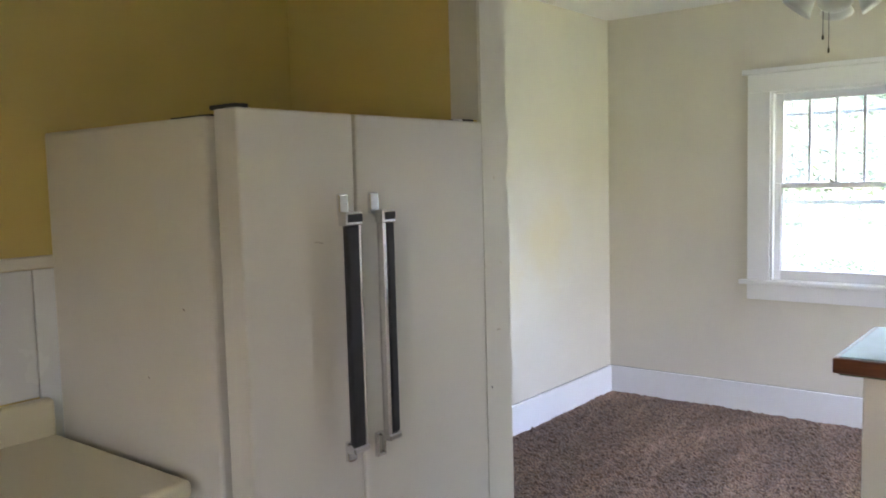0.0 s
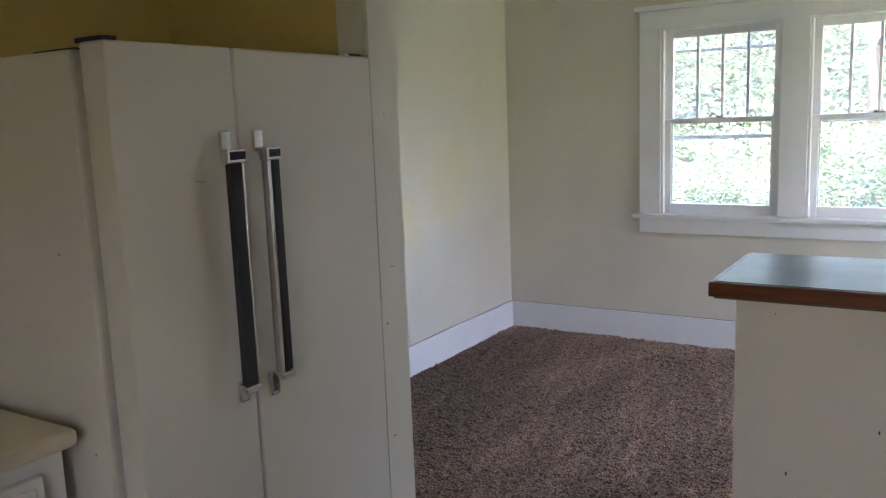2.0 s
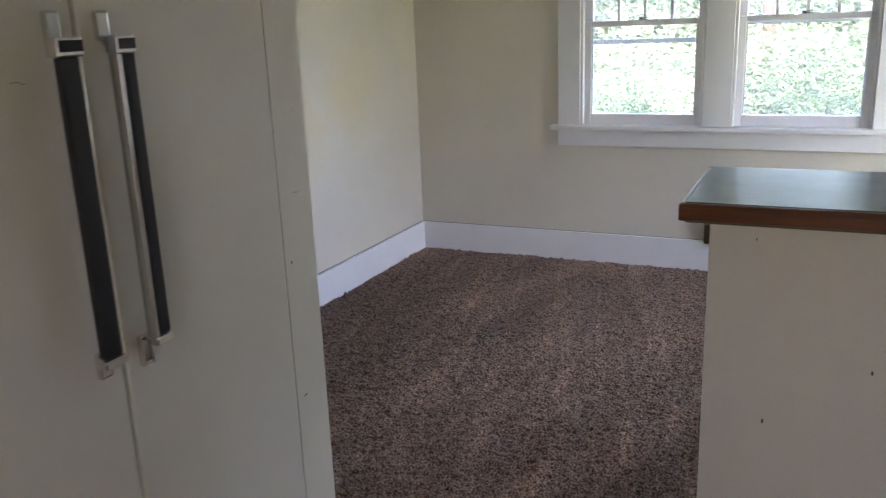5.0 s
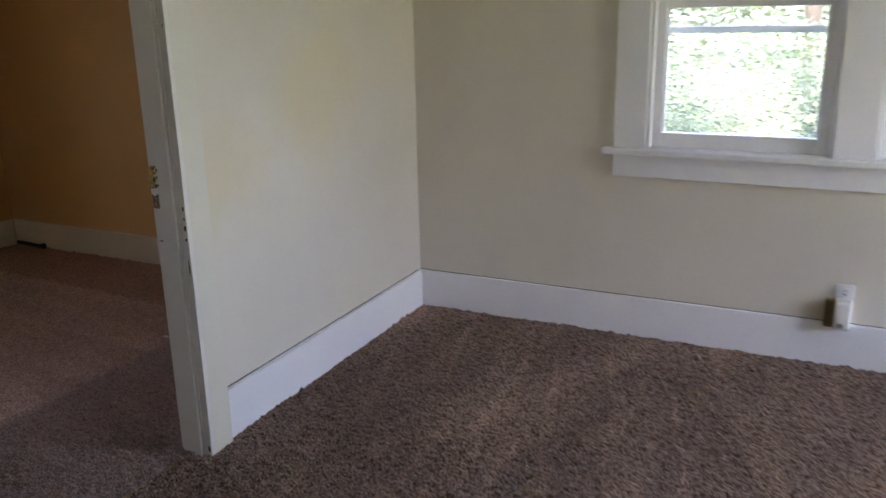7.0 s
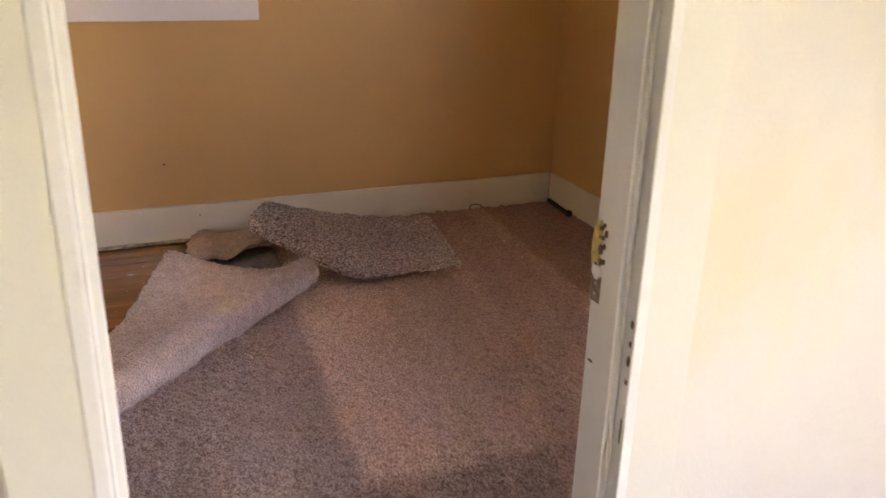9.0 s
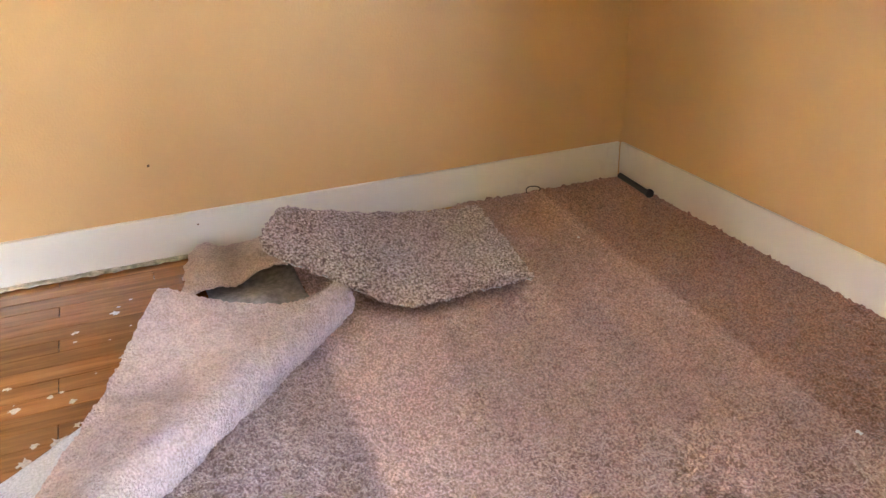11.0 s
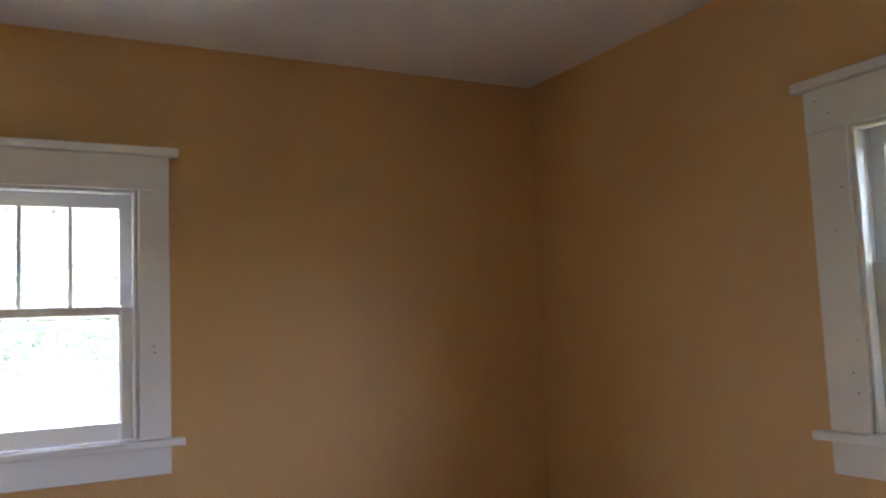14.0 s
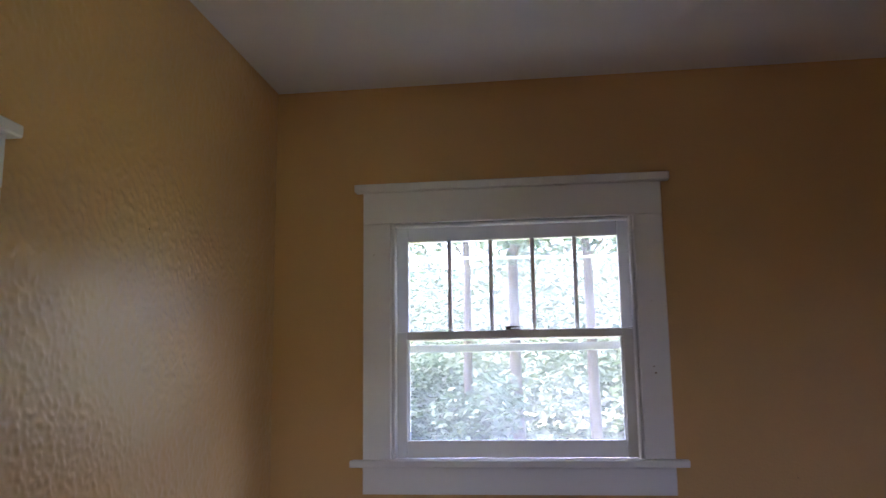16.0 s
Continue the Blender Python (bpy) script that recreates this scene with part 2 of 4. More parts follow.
PILE = ((0.080, 0.043, 0.027), (0.335, 0.203, 0.142), (0.53, 0.365, 0.275))
# same carpet as PILE, colours lifted to make up for the dimmer bedroom
PILE_BRIGHTENED = ((0.34, 0.225, 0.195), (0.50, 0.342, 0.300), (0.64, 0.475, 0.43))
PILE_PALE = ((0.53, 0.395, 0.345), (0.63, 0.485, 0.435), (0.70, 0.56, 0.51))
# bluish south stops paint window light, reddish north stops its lack
PASSES_AND_LIGHT = ((-3.1, (0.88, 0.91, 0.97)), (-1.68, (0.80, 0.83, 0.88)), (-1.64, (1.32, 1.31, 1.31)), (-1.48, (1.18, 1.16, 1.16)), (-1.25, (1.0, 0.98, 0.97)), (-1.21, (1.15, 1.13, 1.12)),
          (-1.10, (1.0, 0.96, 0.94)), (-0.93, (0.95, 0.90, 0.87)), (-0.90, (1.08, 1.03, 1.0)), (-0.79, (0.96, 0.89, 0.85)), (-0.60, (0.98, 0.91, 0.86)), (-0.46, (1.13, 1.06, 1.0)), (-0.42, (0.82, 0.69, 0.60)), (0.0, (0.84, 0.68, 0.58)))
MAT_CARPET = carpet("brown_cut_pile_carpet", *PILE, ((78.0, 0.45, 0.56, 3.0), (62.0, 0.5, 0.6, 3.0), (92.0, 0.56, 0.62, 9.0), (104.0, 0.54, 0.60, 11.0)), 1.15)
MAT_CARPET_BED = carpet("brightened_brown_carpet_cross_tracks", *PILE_BRIGHTENED, ((-14.0, 0.5, 0.58, 3.0),), 0.8, 122.0, PASSES_AND_LIGHT)
MAT_CARPET_FOLD = carpet("pale_pink_beige_carpet", *PILE_PALE, ((20.0, 0.4, 0.6, 3.0),), 0.3, 125.0)
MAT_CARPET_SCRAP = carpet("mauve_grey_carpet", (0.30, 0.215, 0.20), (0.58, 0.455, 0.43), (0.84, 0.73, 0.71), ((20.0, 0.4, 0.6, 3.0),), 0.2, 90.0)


def glass_material():
    m, nt, b = nodes_of("window_glass")
    nt.nodes.remove(b)
    tr, gl = nt.nodes.new("ShaderNodeBsdfTransparent"), nt.nodes.new("ShaderNodeBsdfGlossy")
    tr.inputs[0].default_value = (0.94, 0.97, 0.96, 1)
    gl.inputs["Roughness"].default_value = 0.02
    fr, mx = add(nt, "ShaderNodeFresnel", IOR=1.45), nt.nodes.new("ShaderNodeMixShader")
    nt.links.new(fr.outputs[0], mx.inputs[0])
    nt.links.new(tr.outputs[0], mx.inputs[1])
    nt.links.new(gl.outputs[0], mx.inputs[2])
    film, dust = nt.nodes.new("ShaderNodeBsdfTranslucent"), nt.nodes.new("ShaderNodeMixShader")
    film.inputs[0].default_value = (0.9, 0.93, 0.95, 1)
    v = coords(nt)
    amount = ramp(nt, noise_tex(nt, v, 5.0, 5, 0.65), [(0.3, (0.025,) * 3), (0.75, (0.07,) * 3)])
    nt.links.new(amount, dust.inputs[0])
    nt.links.new(mx.outputs[0], dust.inputs[1])
    nt.links.new(film.outputs[0], dust.inputs[2])
    nt.links.new(dust.outputs[0], nt.nodes["Material Output"].inputs[0])
    return m


MAT_GLASS = glass_material()


def leaf_material(name, dark, light):
    m, nt, b = nodes_of(name)
    geo = nt.nodes.new("ShaderNodeNewGeometry")
    col = ramp(nt, geo.outputs["Random Per Island"], [(0.0, dark), (1.0, light)])
    nt.links.new(col, b.inputs["Base Color"])
    b.inputs["Roughness"].default_value = 0.5
    tl, mx = nt.nodes.new("ShaderNodeBsdfTranslucent"), nt.nodes.new("ShaderNodeMixShader")
    nt.links.new(col, tl.inputs[0])
    mx.inputs[0].default_value = 0.4
    nt.links.new(b.outputs[0], mx.inputs[1])
    nt.links.new(tl.outputs[0], mx.inputs[2])
    nt.links.new(mx.outputs[0], nt.nodes["Material Output"].inputs[0])
    return m


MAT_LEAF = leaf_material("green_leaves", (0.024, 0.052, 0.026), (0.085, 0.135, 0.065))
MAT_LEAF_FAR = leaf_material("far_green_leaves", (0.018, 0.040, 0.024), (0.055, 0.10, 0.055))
# far foliage: the haze of distance is put into these paler greens
MAT_LEAF_WOODS = leaf_material("haze_paled_leaves", (0.065, 0.095, 0.065), (0.14, 0.185, 0.12))
MAT_GRASS = plain("lawn_grass", (0.21, 0.245, 0.115), 0.9, 0.0, 0.35, 6.0)


# ---- mesh helpers ----
def boxes(specs, bevel=0.0, segments=1):
    """A bmesh of boxes (x0, x1, y0, y1, z0, z1), edges bevelled."""
    bm = bmesh.new()
    for x0, x1, y0, y1, z0, z1 in specs:
        m = Matrix.Translation(((x0 + x1) / 2, (y0 + y1) / 2, (z0 + z1) / 2)) @ Matrix.Diagonal((x1 - x0, y1 - y0, z1 - z0, 1))
        bmesh.ops.create_cube(bm, size=1.0, matrix=m)
    if bevel:
        bmesh.ops.bevel(bm, geom=bm.edges[:], offset=bevel, segments=segments, affect="EDGES", profile=0.5)
    return bm


def box(x0, x1, y0, y1, z0, z1, bevel=0.0, segments=1):
    return boxes([(x0, x1, y0, y1, z0, z1)], bevel, segments)


def lathe(profile, steps=24, axis="z"):
    """A turned shape from (radius, height) pairs."""
    bm = bmesh.new()
    rings = []
    for r, h in profile:
        ring = []
        for k in range(steps):
            a = 2 * math.pi * k / steps
            p = Vector((r * math.cos(a), r * math.sin(a), h))
            ring.append(bm.verts.new(p))
        rings.append(ring)
    for lo, hi in zip(rings, rings[1:]):
        for k in range(steps):
            bm.faces.new((lo[k], lo[(k + 1) % steps], hi[(k + 1) % steps], hi[k]))
    bm.faces.new(rings[0][::-1])
    bm.faces.new(rings[-1])
    if axis == "y":
        bmesh.ops.rotate(bm, verts=bm.verts, cent=(0, 0, 0), matrix=Matrix.Rotation(radians(-90), 3, "X"))
    if axis == "x":
        bmesh.ops.rotate(bm, verts=bm.verts, cent=(0, 0, 0), matrix=Matrix.Rotation(radians(90), 3, "Y"))
    return bm


def moved(bm, x, y, z):
    bmesh.ops.translate(bm, verts=bm.verts, vec=(x, y, z))
    return bm


def mesh_of(name, bm, material, smooth=False):
    me = bpy.data.meshes.new(name)
    bm.normal_update()
    bm.to_mesh(me)
    bm.free()
    me.materials.append(material)
    if smooth:
        for p in me.polygons:
            p.use_smooth = True
    return me


def part(name, bm, material, parent, label="", smooth=False):
    ob = new(name, mesh_of(name, bm, material, smooth))
    ob.parent = parent
    return tagged(ob, label)


def thing(name, label, category, m=None, group="", kind=""):
    ob = new(name)
    if m is not None:
        ob.matrix_world = m
    return tagged(ob, label, category, group, kind)


def solid(name, bm, material, label, category, kind="structure", smooth=False):
    return tagged(new(name, mesh_of(name, bm, material, smooth)), label, category, kind=kind)


def wall_boxes(along, a0, a1, t0, t1, z0, z1, holes=()):
    """Boxes of a straight wall along 'x' or 'y', with rectangular openings (h0, h1, zlo, zhi) cut through."""
    out, cur = [], a0
    for h0, h1, zl, zh in sorted(holes):
        out.append((cur, h0, z0, z1))
        if zl > z0:
            out.append((h0, h1, z0, zl))
        if zh < z1:
            out.append((h0, h1, zh, z1))
        cur = h1
    out.append((cur, a1, z0, z1))
    if along == "x":
        return [(p, q, t0, t1, lo, hi) for p, q, lo, hi in out]
    return [(t0, t1, p, q, lo, hi) for p, q, lo, hi in out]


# ---- plan ----
CEIL = 2.61
DIN_E = 3.80           # dining room's east face
KIT_W, KIT_E, KIT_S = 0.60, 3.80, -7.2
STUB_K, STUB_D = -3.425, -3.31   # kitchen and dining faces of the wall between them
STUB_END = 1.35
BED_W, BED_S, BED_E = -3.045, -3.10, -0.085
N_FACE = 0.02
DOOR_S, DOOR_N, DOOR_H = -2.372, -1.618, 2.03
W1 = (1.106, 1.817, 0.862, 2.03)
W2 = (1.978, 2.689, 0.862, 2.03)
WW = (-2.632, -1.722, 1.165, 2.05)
WN = (-1.440, -0.530, 1.165, 2.05)
# WK and WE are never in view; added and sized to light the rooms
WK = (2.7, 3.35, 1.15, 2.0)
WE = (-1.14, -0.22, 0.30, 2.05)


def hole(w):
    return (w[0] - 0.02, w[1] + 0.02, w[2] - 0.03, w[3] + 0.02)


# ---- structure ----
# north wall in two rooms' colours: dining and bedroom stretches
solid("wall_north_dining", boxes(wall_boxes("x", -0.045, DIN_E + 0.16, N_FACE, N_FACE + 0.17, -0.3, CEIL + 0.1, [hole(W1), hole(W2)])), MAT_WHITE_WALL,
      "cream painted plaster wall with a pair of windows", "wall")
solid("wall_north_bedroom", boxes(wall_boxes("x", BED_W - 0.17, -0.045, N_FACE, N_FACE + 0.17, -0.3, CEIL + 0.1, [hole(WN)])), MAT_ORANGE_WALL,
      "ochre painted plaster wall with a window", "wall")
solid("wall_west_bedroom", boxes(wall_boxes("y", BED_S - 0.14, N_FACE, BED_W - 0.17, BED_W, -0.3, CEIL + 0.1, [hole(WW)])), MAT_ORANGE_WALL,
      "ochre painted plaster wall with a window", "wall")
solid("wall_south_bedroom", boxes([(BED_W, -0.045, BED_S - 0.14, BED_S - 0.008, -0.3, CEIL + 0.1)]), MAT_ORANGE_WALL,
      "ochre painted wall behind its textured plaster", "wall")
door_hole = [(DOOR_S - 0.02, DOOR_N + 0.02, -0.02, DOOR_H + 0.02)]
solid("wall_between_dining_side", boxes(wall_boxes("y", STUB_D, N_FACE, -0.045, -0.005, -0.3, CEIL + 0.1, door_hole)), MAT_PATCHED_WALL,
      "cream painted plaster wall beside a cased doorway", "wall")
solid("wall_between_bedroom_side", boxes(wall_boxes("y", BED_S, N_FACE, BED_E, -0.045, -0.3, CEIL + 0.1, door_hole)), MAT_ORANGE_WALL,
      "ochre painted plaster wall beside a cased doorway", "wall")
solid("wall_stub_dining_side", boxes([(-0.045, STUB_END, (STUB_K + STUB_D) / 2, STUB_D, -0.3, CEIL + 0.1)]), MAT_WHITE_WALL,
      "cream painted wall end beside the kitchen opening", "wall")
solid("wall_stub_kitchen_side", boxes([(KIT_W - 0.1, STUB_END, STUB_K, (STUB_K + STUB_D) / 2, -0.3, CEIL + 0.1)]), MAT_YELLOW_WALL,
      "mustard yellow kitchen wall behind the refrigerator", "wall")
solid("wall_west_kitchen", boxes([(KIT_W - 0.1, KIT_W, KIT_S, STUB_K, -0.3, CEIL + 0.1)]), MAT_YELLOW_WALL,
      "mustard yellow painted kitchen wall", "wall")
solid("wall_south_kitchen", boxes(wall_boxes("x", KIT_W - 0.1, KIT_E + 0.16, KIT_S - 0.16, KIT_S, -0.3, CEIL + 0.1, [hole(WK)])), MAT_YELLOW_WALL,
      "mustard yellow painted kitchen wall with a window", "wall")
solid("wall_east", boxes(wall_boxes("y", KIT_S, N_FACE, DIN_E, DIN_E + 0.16, -0.3, CEIL + 0.1, [hole(WE)])), MAT_WHITE_WALL,
      "plain cream painted wall", "wall")
solid("ceiling", boxes([(BED_W - 0.17, DIN_E + 0.16, KIT_S - 0.16, N_FACE + 0.17, CEIL + 0.1, CEIL + 0.2),
                        (BED_W, BED_E, BED_S, N_FACE, CEIL, CEIL + 0.1), (-0.005, DIN_E, STUB_D, N_FACE, CEIL, CEIL + 0.1),
                        (KIT_W, KIT_E, KIT_S, STUB_K, CEIL, CEIL + 0.1), (STUB_END, DIN_E, STUB_K, STUB_D, CEIL, CEIL + 0.1)]), MAT_CEIL,
      "white painted plaster ceiling", "ceiling")
# unseen slab; its overhang is sized to limit sun and sky at the windows
solid("roof", boxes([(BED_W - 0.45, DIN_E + 0.45, KIT_S - 0.45, N_FACE + 0.45, CEIL + 0.2, CEIL + 0.3)]), MAT_SIDING, "unseen roof slab with white painted eaves", "roof")
solid("floor_kitchen", boxes([(KIT_W - 0.1, KIT_E, KIT_S, STUB_K + 0.05, -0.1, -0.004)]), MAT_VINYL, "beige vinyl kitchen floor", "floor")
solid("subfloor", boxes([(BED_W, DIN_E, BED_S, N_FACE, -0.14, -0.035)]), MAT_TACK, "plywood under the floor finish", "floor")


def carpet_sheet(name, x0, x1, y0, y1, step, inside, material, label, seed):
    """Deep cut pile as real relief: tufts a centimetre or so across over the cells that inside(x, y) keeps."""
    nx, ny = round((x1 - x0) / step), round((y1 - y0) / step)
    rng = np.random.default_rng(seed)

    def blurred(a, times):
        for _ in range(times):
            a = (a + np.roll(a, 1, 0) + np.roll(a, -1, 0)) / 3
            a = (a + np.roll(a, 1, 1) + np.roll(a, -1, 1)) / 3
        return (a - a.mean()) / a.std()
    fine = blurred(rng.normal(size=(nx + 1, ny + 1)), 1)
    clump = blurred(rng.normal(size=(nx + 1, ny + 1)), 4)
    broad = blurred(rng.normal(size=(nx + 1, ny + 1)), 40)
    gx, gy = np.meshgrid(np.linspace(x0, x1, nx + 1), np.linspace(y0, y1, ny + 1), indexing="ij")
    z = 0.0036 * fine + 0.0018 * clump + 0.0008 * broad + 0.004
    co = np.stack([gx + 0.0015 * rng.normal(size=gx.shape), gy + 0.0015 * rng.normal(size=gx.shape), z], -1).reshape(-1, 3)
    i, j = np.meshgrid(np.arange(nx), np.arange(ny), indexing="ij")
    a = (i * (ny + 1) + j).ravel()
    quads = np.stack([a, a + ny + 1, a + ny + 2, a + 1], -1)
    cx, cy = x0 + (i.ravel() + 0.5) * (x1 - x0) / nx, y0 + (j.ravel() + 0.5) * (y1 - y0) / ny
    quads = quads[inside(cx, cy)]
    me = bpy.data.meshes.new(name)
    me.vertices.add(len(co))
    me.vertices.foreach_set("co", co.ravel())
    me.loops.add(quads.size)
    me.loops.foreach_set("vertex_index", quads.ravel())
    me.polygons.add(len(quads))
    me.polygons.foreach_set("loop_start", np.arange(0, quads.size, 4))
    me.polygons.foreach_set("use_smooth", np.ones(len(quads), dtype=bool))
    me.update(calc_edges=True)
    me.validate()
    me.materials.append(material)
    return tagged(new(name, me), label, "carpet", kind="structure")


def plaster_skin(name, x0, x1, y, z0, z1, step, material, label, seed):
    """Sprayed orange-peel plaster on a wall that faces north: rounded lumps about a centimetre across."""
    nx, nz = round((x1 - x0) / step), round((z1 - z0) / step)
    rng = np.random.default_rng(seed)

    def blurred(a, times):
        for _ in range(times):
            a = (a + np.roll(a, 1, 0) + np.roll(a, -1, 0)) / 3
            a = (a + np.roll(a, 1, 1) + np.roll(a, -1, 1)) / 3
        return (a - a.mean()) / a.std()
    lumps = np.clip(blurred(rng.normal(size=(nx + 1, nz + 1)), 1), -0.6, 2.2)
    broad = blurred(rng.normal(size=(nx + 1, nz + 1)), 12)
    gx, gz = np.meshgrid(np.linspace(x0, x1, nx + 1), np.linspace(z0, z1, nz + 1), indexing="ij")
    co = np.stack([gx, y + 0.0009 * lumps + 0.0003 * broad - 0.002, gz], -1).reshape(-1, 3)
    i, j = np.meshgrid(np.arange(nx), np.arange(nz), indexing="ij")
    a = (i * (nz + 1) + j).ravel()
    quads = np.stack([a, a + 1, a + nz + 2, a + nz + 1], -1)
    me = bpy.data.meshes.new(name)
    me.vertices.add(len(co))
    me.vertices.foreach_set("co", co.ravel())
    me.loops.add(quads.size)
    me.loops.foreach_set("vertex_index", quads.ravel())
    me.polygons.add(len(quads))
    me.polygons.foreach_set("loop_start", np.arange(0, quads.size, 4))
    me.polygons.foreach_set("use_smooth", np.ones(len(quads), dtype=bool))
    me.update(calc_edges=True)
    me.validate()
    me.materials.append(material)
    return tagged(new(name, me), label, "wall", kind="structure")


plaster_skin("wall_south_bedroom_plaster", BED_W, -1.35, BED_S, 0.0, CEIL, 0.005, MAT_ORANGE_PEEL, "glossy ochre painted wall with orange-peel texture", 4)
plaster_skin("wall_south_bedroom_plaster_east", -1.35, BED_E, BED_S, 0.0, CEIL, 0.012, MAT_ORANGE_PEEL, "glossy ochre painted wall with orange-peel texture", 5)


# the bedroom carpet has been pulled away from its south-west corner
def carpet_stays(x, y):
    ridge = (x + y) * 0.7071 + 2.69   # distance north-east of the fold's ridge
    return (ridge > -0.06) | ((y > -1.66) & (x > -3.0))


carpet_sheet("floor_dining", -0.045, DIN_E, STUB_K + 0.05, N_FACE, 0.0062, lambda x, y: x > -1, MAT_CARPET, "brown cut-pile carpet with vacuum tracks", 1)
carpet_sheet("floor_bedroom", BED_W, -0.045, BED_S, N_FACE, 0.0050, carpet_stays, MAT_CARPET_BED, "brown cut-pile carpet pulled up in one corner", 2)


# ---- trim ----
def trim(name, specs, material, label, category="trim", bevel=0.003):
    return solid(name, boxes(specs, bevel), material, label, category)


BB = 0.188
trim("baseboard_dining_north", [(0.0, DIN_E, 0.0, N_FACE - 0.004, 0.0, BB)], MAT_TRIM, "tall white painted baseboard", "baseboard")
trim("baseboard_dining_west", [(-0.0022, 0.016, DOOR_N + 0.115, -0.001, 0.0, BB)], MAT_TRIM, "tall white painted baseboard", "baseboard")
trim("baseboard_dining_west_short", [(0.0, 0.016, STUB_D, DOOR_S - 0.115, 0.0, BB)], MAT_TRIM, "tall white painted baseboard", "baseboard")
trim("baseboard_dining_east", [(DIN_E - 0.018, DIN_E, -3.3, 0.0, 0.0, BB)], MAT_TRIM, "tall white painted baseboard", "baseboard")
trim("baseboard_dining_south", [(0.016, STUB_END - 0.02, STUB_D, STUB_D + 0.016, 0.0, BB)], MAT_TRIM, "tall white painted baseboard", "baseboard")
# dark strip added in the crack to stand for its shade
solid("baseboard_gap_shade", boxes([(0.0, DIN_E, N_FACE - 0.0036, N_FACE - 0.0004, 0.1, BB + 0.0012), (-0.0046, -0.0024, DOOR_N + 0.12, 0.0, 0.1, BB + 0.0012)]), MAT_DARK_GAP, "dark strip painting the shade in the gap behind the baseboard", "trim")
BB2 = 0.173
trim("baseboard_bedroom_west", [(BED_W + 0.002, BED_W + 0.02, BED_S, 0.0, 0.0, BB2)], MAT_BASE_OLD, "old white painted baseboard with ragged paint edge", "baseboard")
trim("baseboard_bedroom_north", [(BED_W + 0.02, BED_E, 0.002, N_FACE - 0.001, 0.0, BB2)], MAT_BASE_OLD, "old white painted baseboard with ragged paint edge", "baseboard")
trim("baseboard_bedroom_south", [(BED_W + 0.02, BED_E, BED_S + 0.001, BED_S + 0.018, 0.0, BB2)], MAT_BASE_OLD, "old white painted baseboard", "baseboard")
trim("baseboard_bedroom_east", [(BED_E - 0.018, BED_E - 0.001, DOOR_N + 0.13, 0.0, 0.0, BB2), (BED_E - 0.018, BED_E - 0.001, BED_S + 0.02, DOOR_S - 0.13, 0.0, BB2)], MAT_BASE_OLD, "old white painted baseboard", "baseboard")


# cased doorway between dining room and bedroom
door_frame = thing("door_1", "empty white painted door frame with chipped edges and a torn strike", "door frame", kind="structure")
J0, J1 = -0.09, 0.037
for side, y_edge, sign in (("north", DOOR_N, 1), ("south", DOOR_S, -1)):
    a, b = sorted((y_edge, y_edge + sign * 0.02))
    part("jamb", box(J0, J1, a, b, 0.0, DOOR_H + 0.02, 0.002), MAT_TRIM_OLD, door_frame, "worn white door jamb")
    a, b = sorted((y_edge, y_edge - sign * (0.012 if sign > 0 else 0.017)))
    part("stop", boxes([(-0.030, 0.002, a, b, 0.0, DOOR_H), (0.002, 0.012, *sorted((y_edge, y_edge - sign * 0.006)), 0.0, DOOR_H)], 0.002), MAT_TRIM_OLD, door_frame, "moulded door stop")
    a, b = sorted((y_edge + sign * 0.008, y_edge + sign * 0.115))
    part("casing", box(-0.004, 0.034, a, b, 0.0, DOOR_H + 0.008, 0.003), MAT_TRIM_CREAM, door_frame, "flat cream casing")
    part("casing", box(BED_E - 0.02, BED_E - 0.0005, a, b, 0.0, DOOR_H + 0.008, 0.003), MAT_TRIM_OLD, door_frame)
part("head_jamb", box(J0, J1, DOOR_S - 0.02, DOOR_N + 0.02, DOOR_H, DOOR_H + 0.02, 0.002), MAT_TRIM_OLD, door_frame)
part("head_casing", box(-0.004, 0.034, DOOR_S - 0.115, DOOR_N + 0.115, DOOR_H + 0.009, DOOR_H + 0.13, 0.003), MAT_TRIM_CREAM, door_frame)
part("head_casing", box(BED_E - 0.02, BED_E - 0.0005, DOOR_S - 0.115, DOOR_N + 0.115, DOOR_H + 0.009, DOOR_H + 0.13, 0.003), MAT_TRIM_OLD, door_frame)


def chip(x, y, z, w, h, material, parent, name="chip", thick=0.004, seed=0):
    """A ragged flake of bare wood on a jamb that faces south."""
    rnd = random.Random(seed)
    bm = bmesh.new()
    ring = []
    for k in range(11):
        a = 2 * math.pi * k / 11
        s = rnd.uniform(0.65, 1.1)
        ring.append(bm.verts.new((x + w / 2 * s * math.cos(a), y, z + h / 2 * s * math.sin(a))))
    f = bm.faces.new(ring)
    ex = bmesh.ops.extrude_face_region(bm, geom=[f])
    bmesh.ops.translate(bm, verts=[v for v in ex["geom"] if isinstance(v, bmesh.types.BMVert)], vec=(0, -thick, 0))
    bmesh.ops.recalc_face_normals(bm, faces=bm.faces)
    return part(name, bm, material, parent)


chip(-0.086, DOOR_N + 0.001, 0.958, 0.030, 0.098, MAT_RAW_WOOD, door_frame, "splintered_wood", 0.003, 1)
chip(-0.080, DOOR_N + 0.001, 0.915, 0.026, 0.030, MAT_TRIM, door_frame, "torn_paint", 0.004, 2)
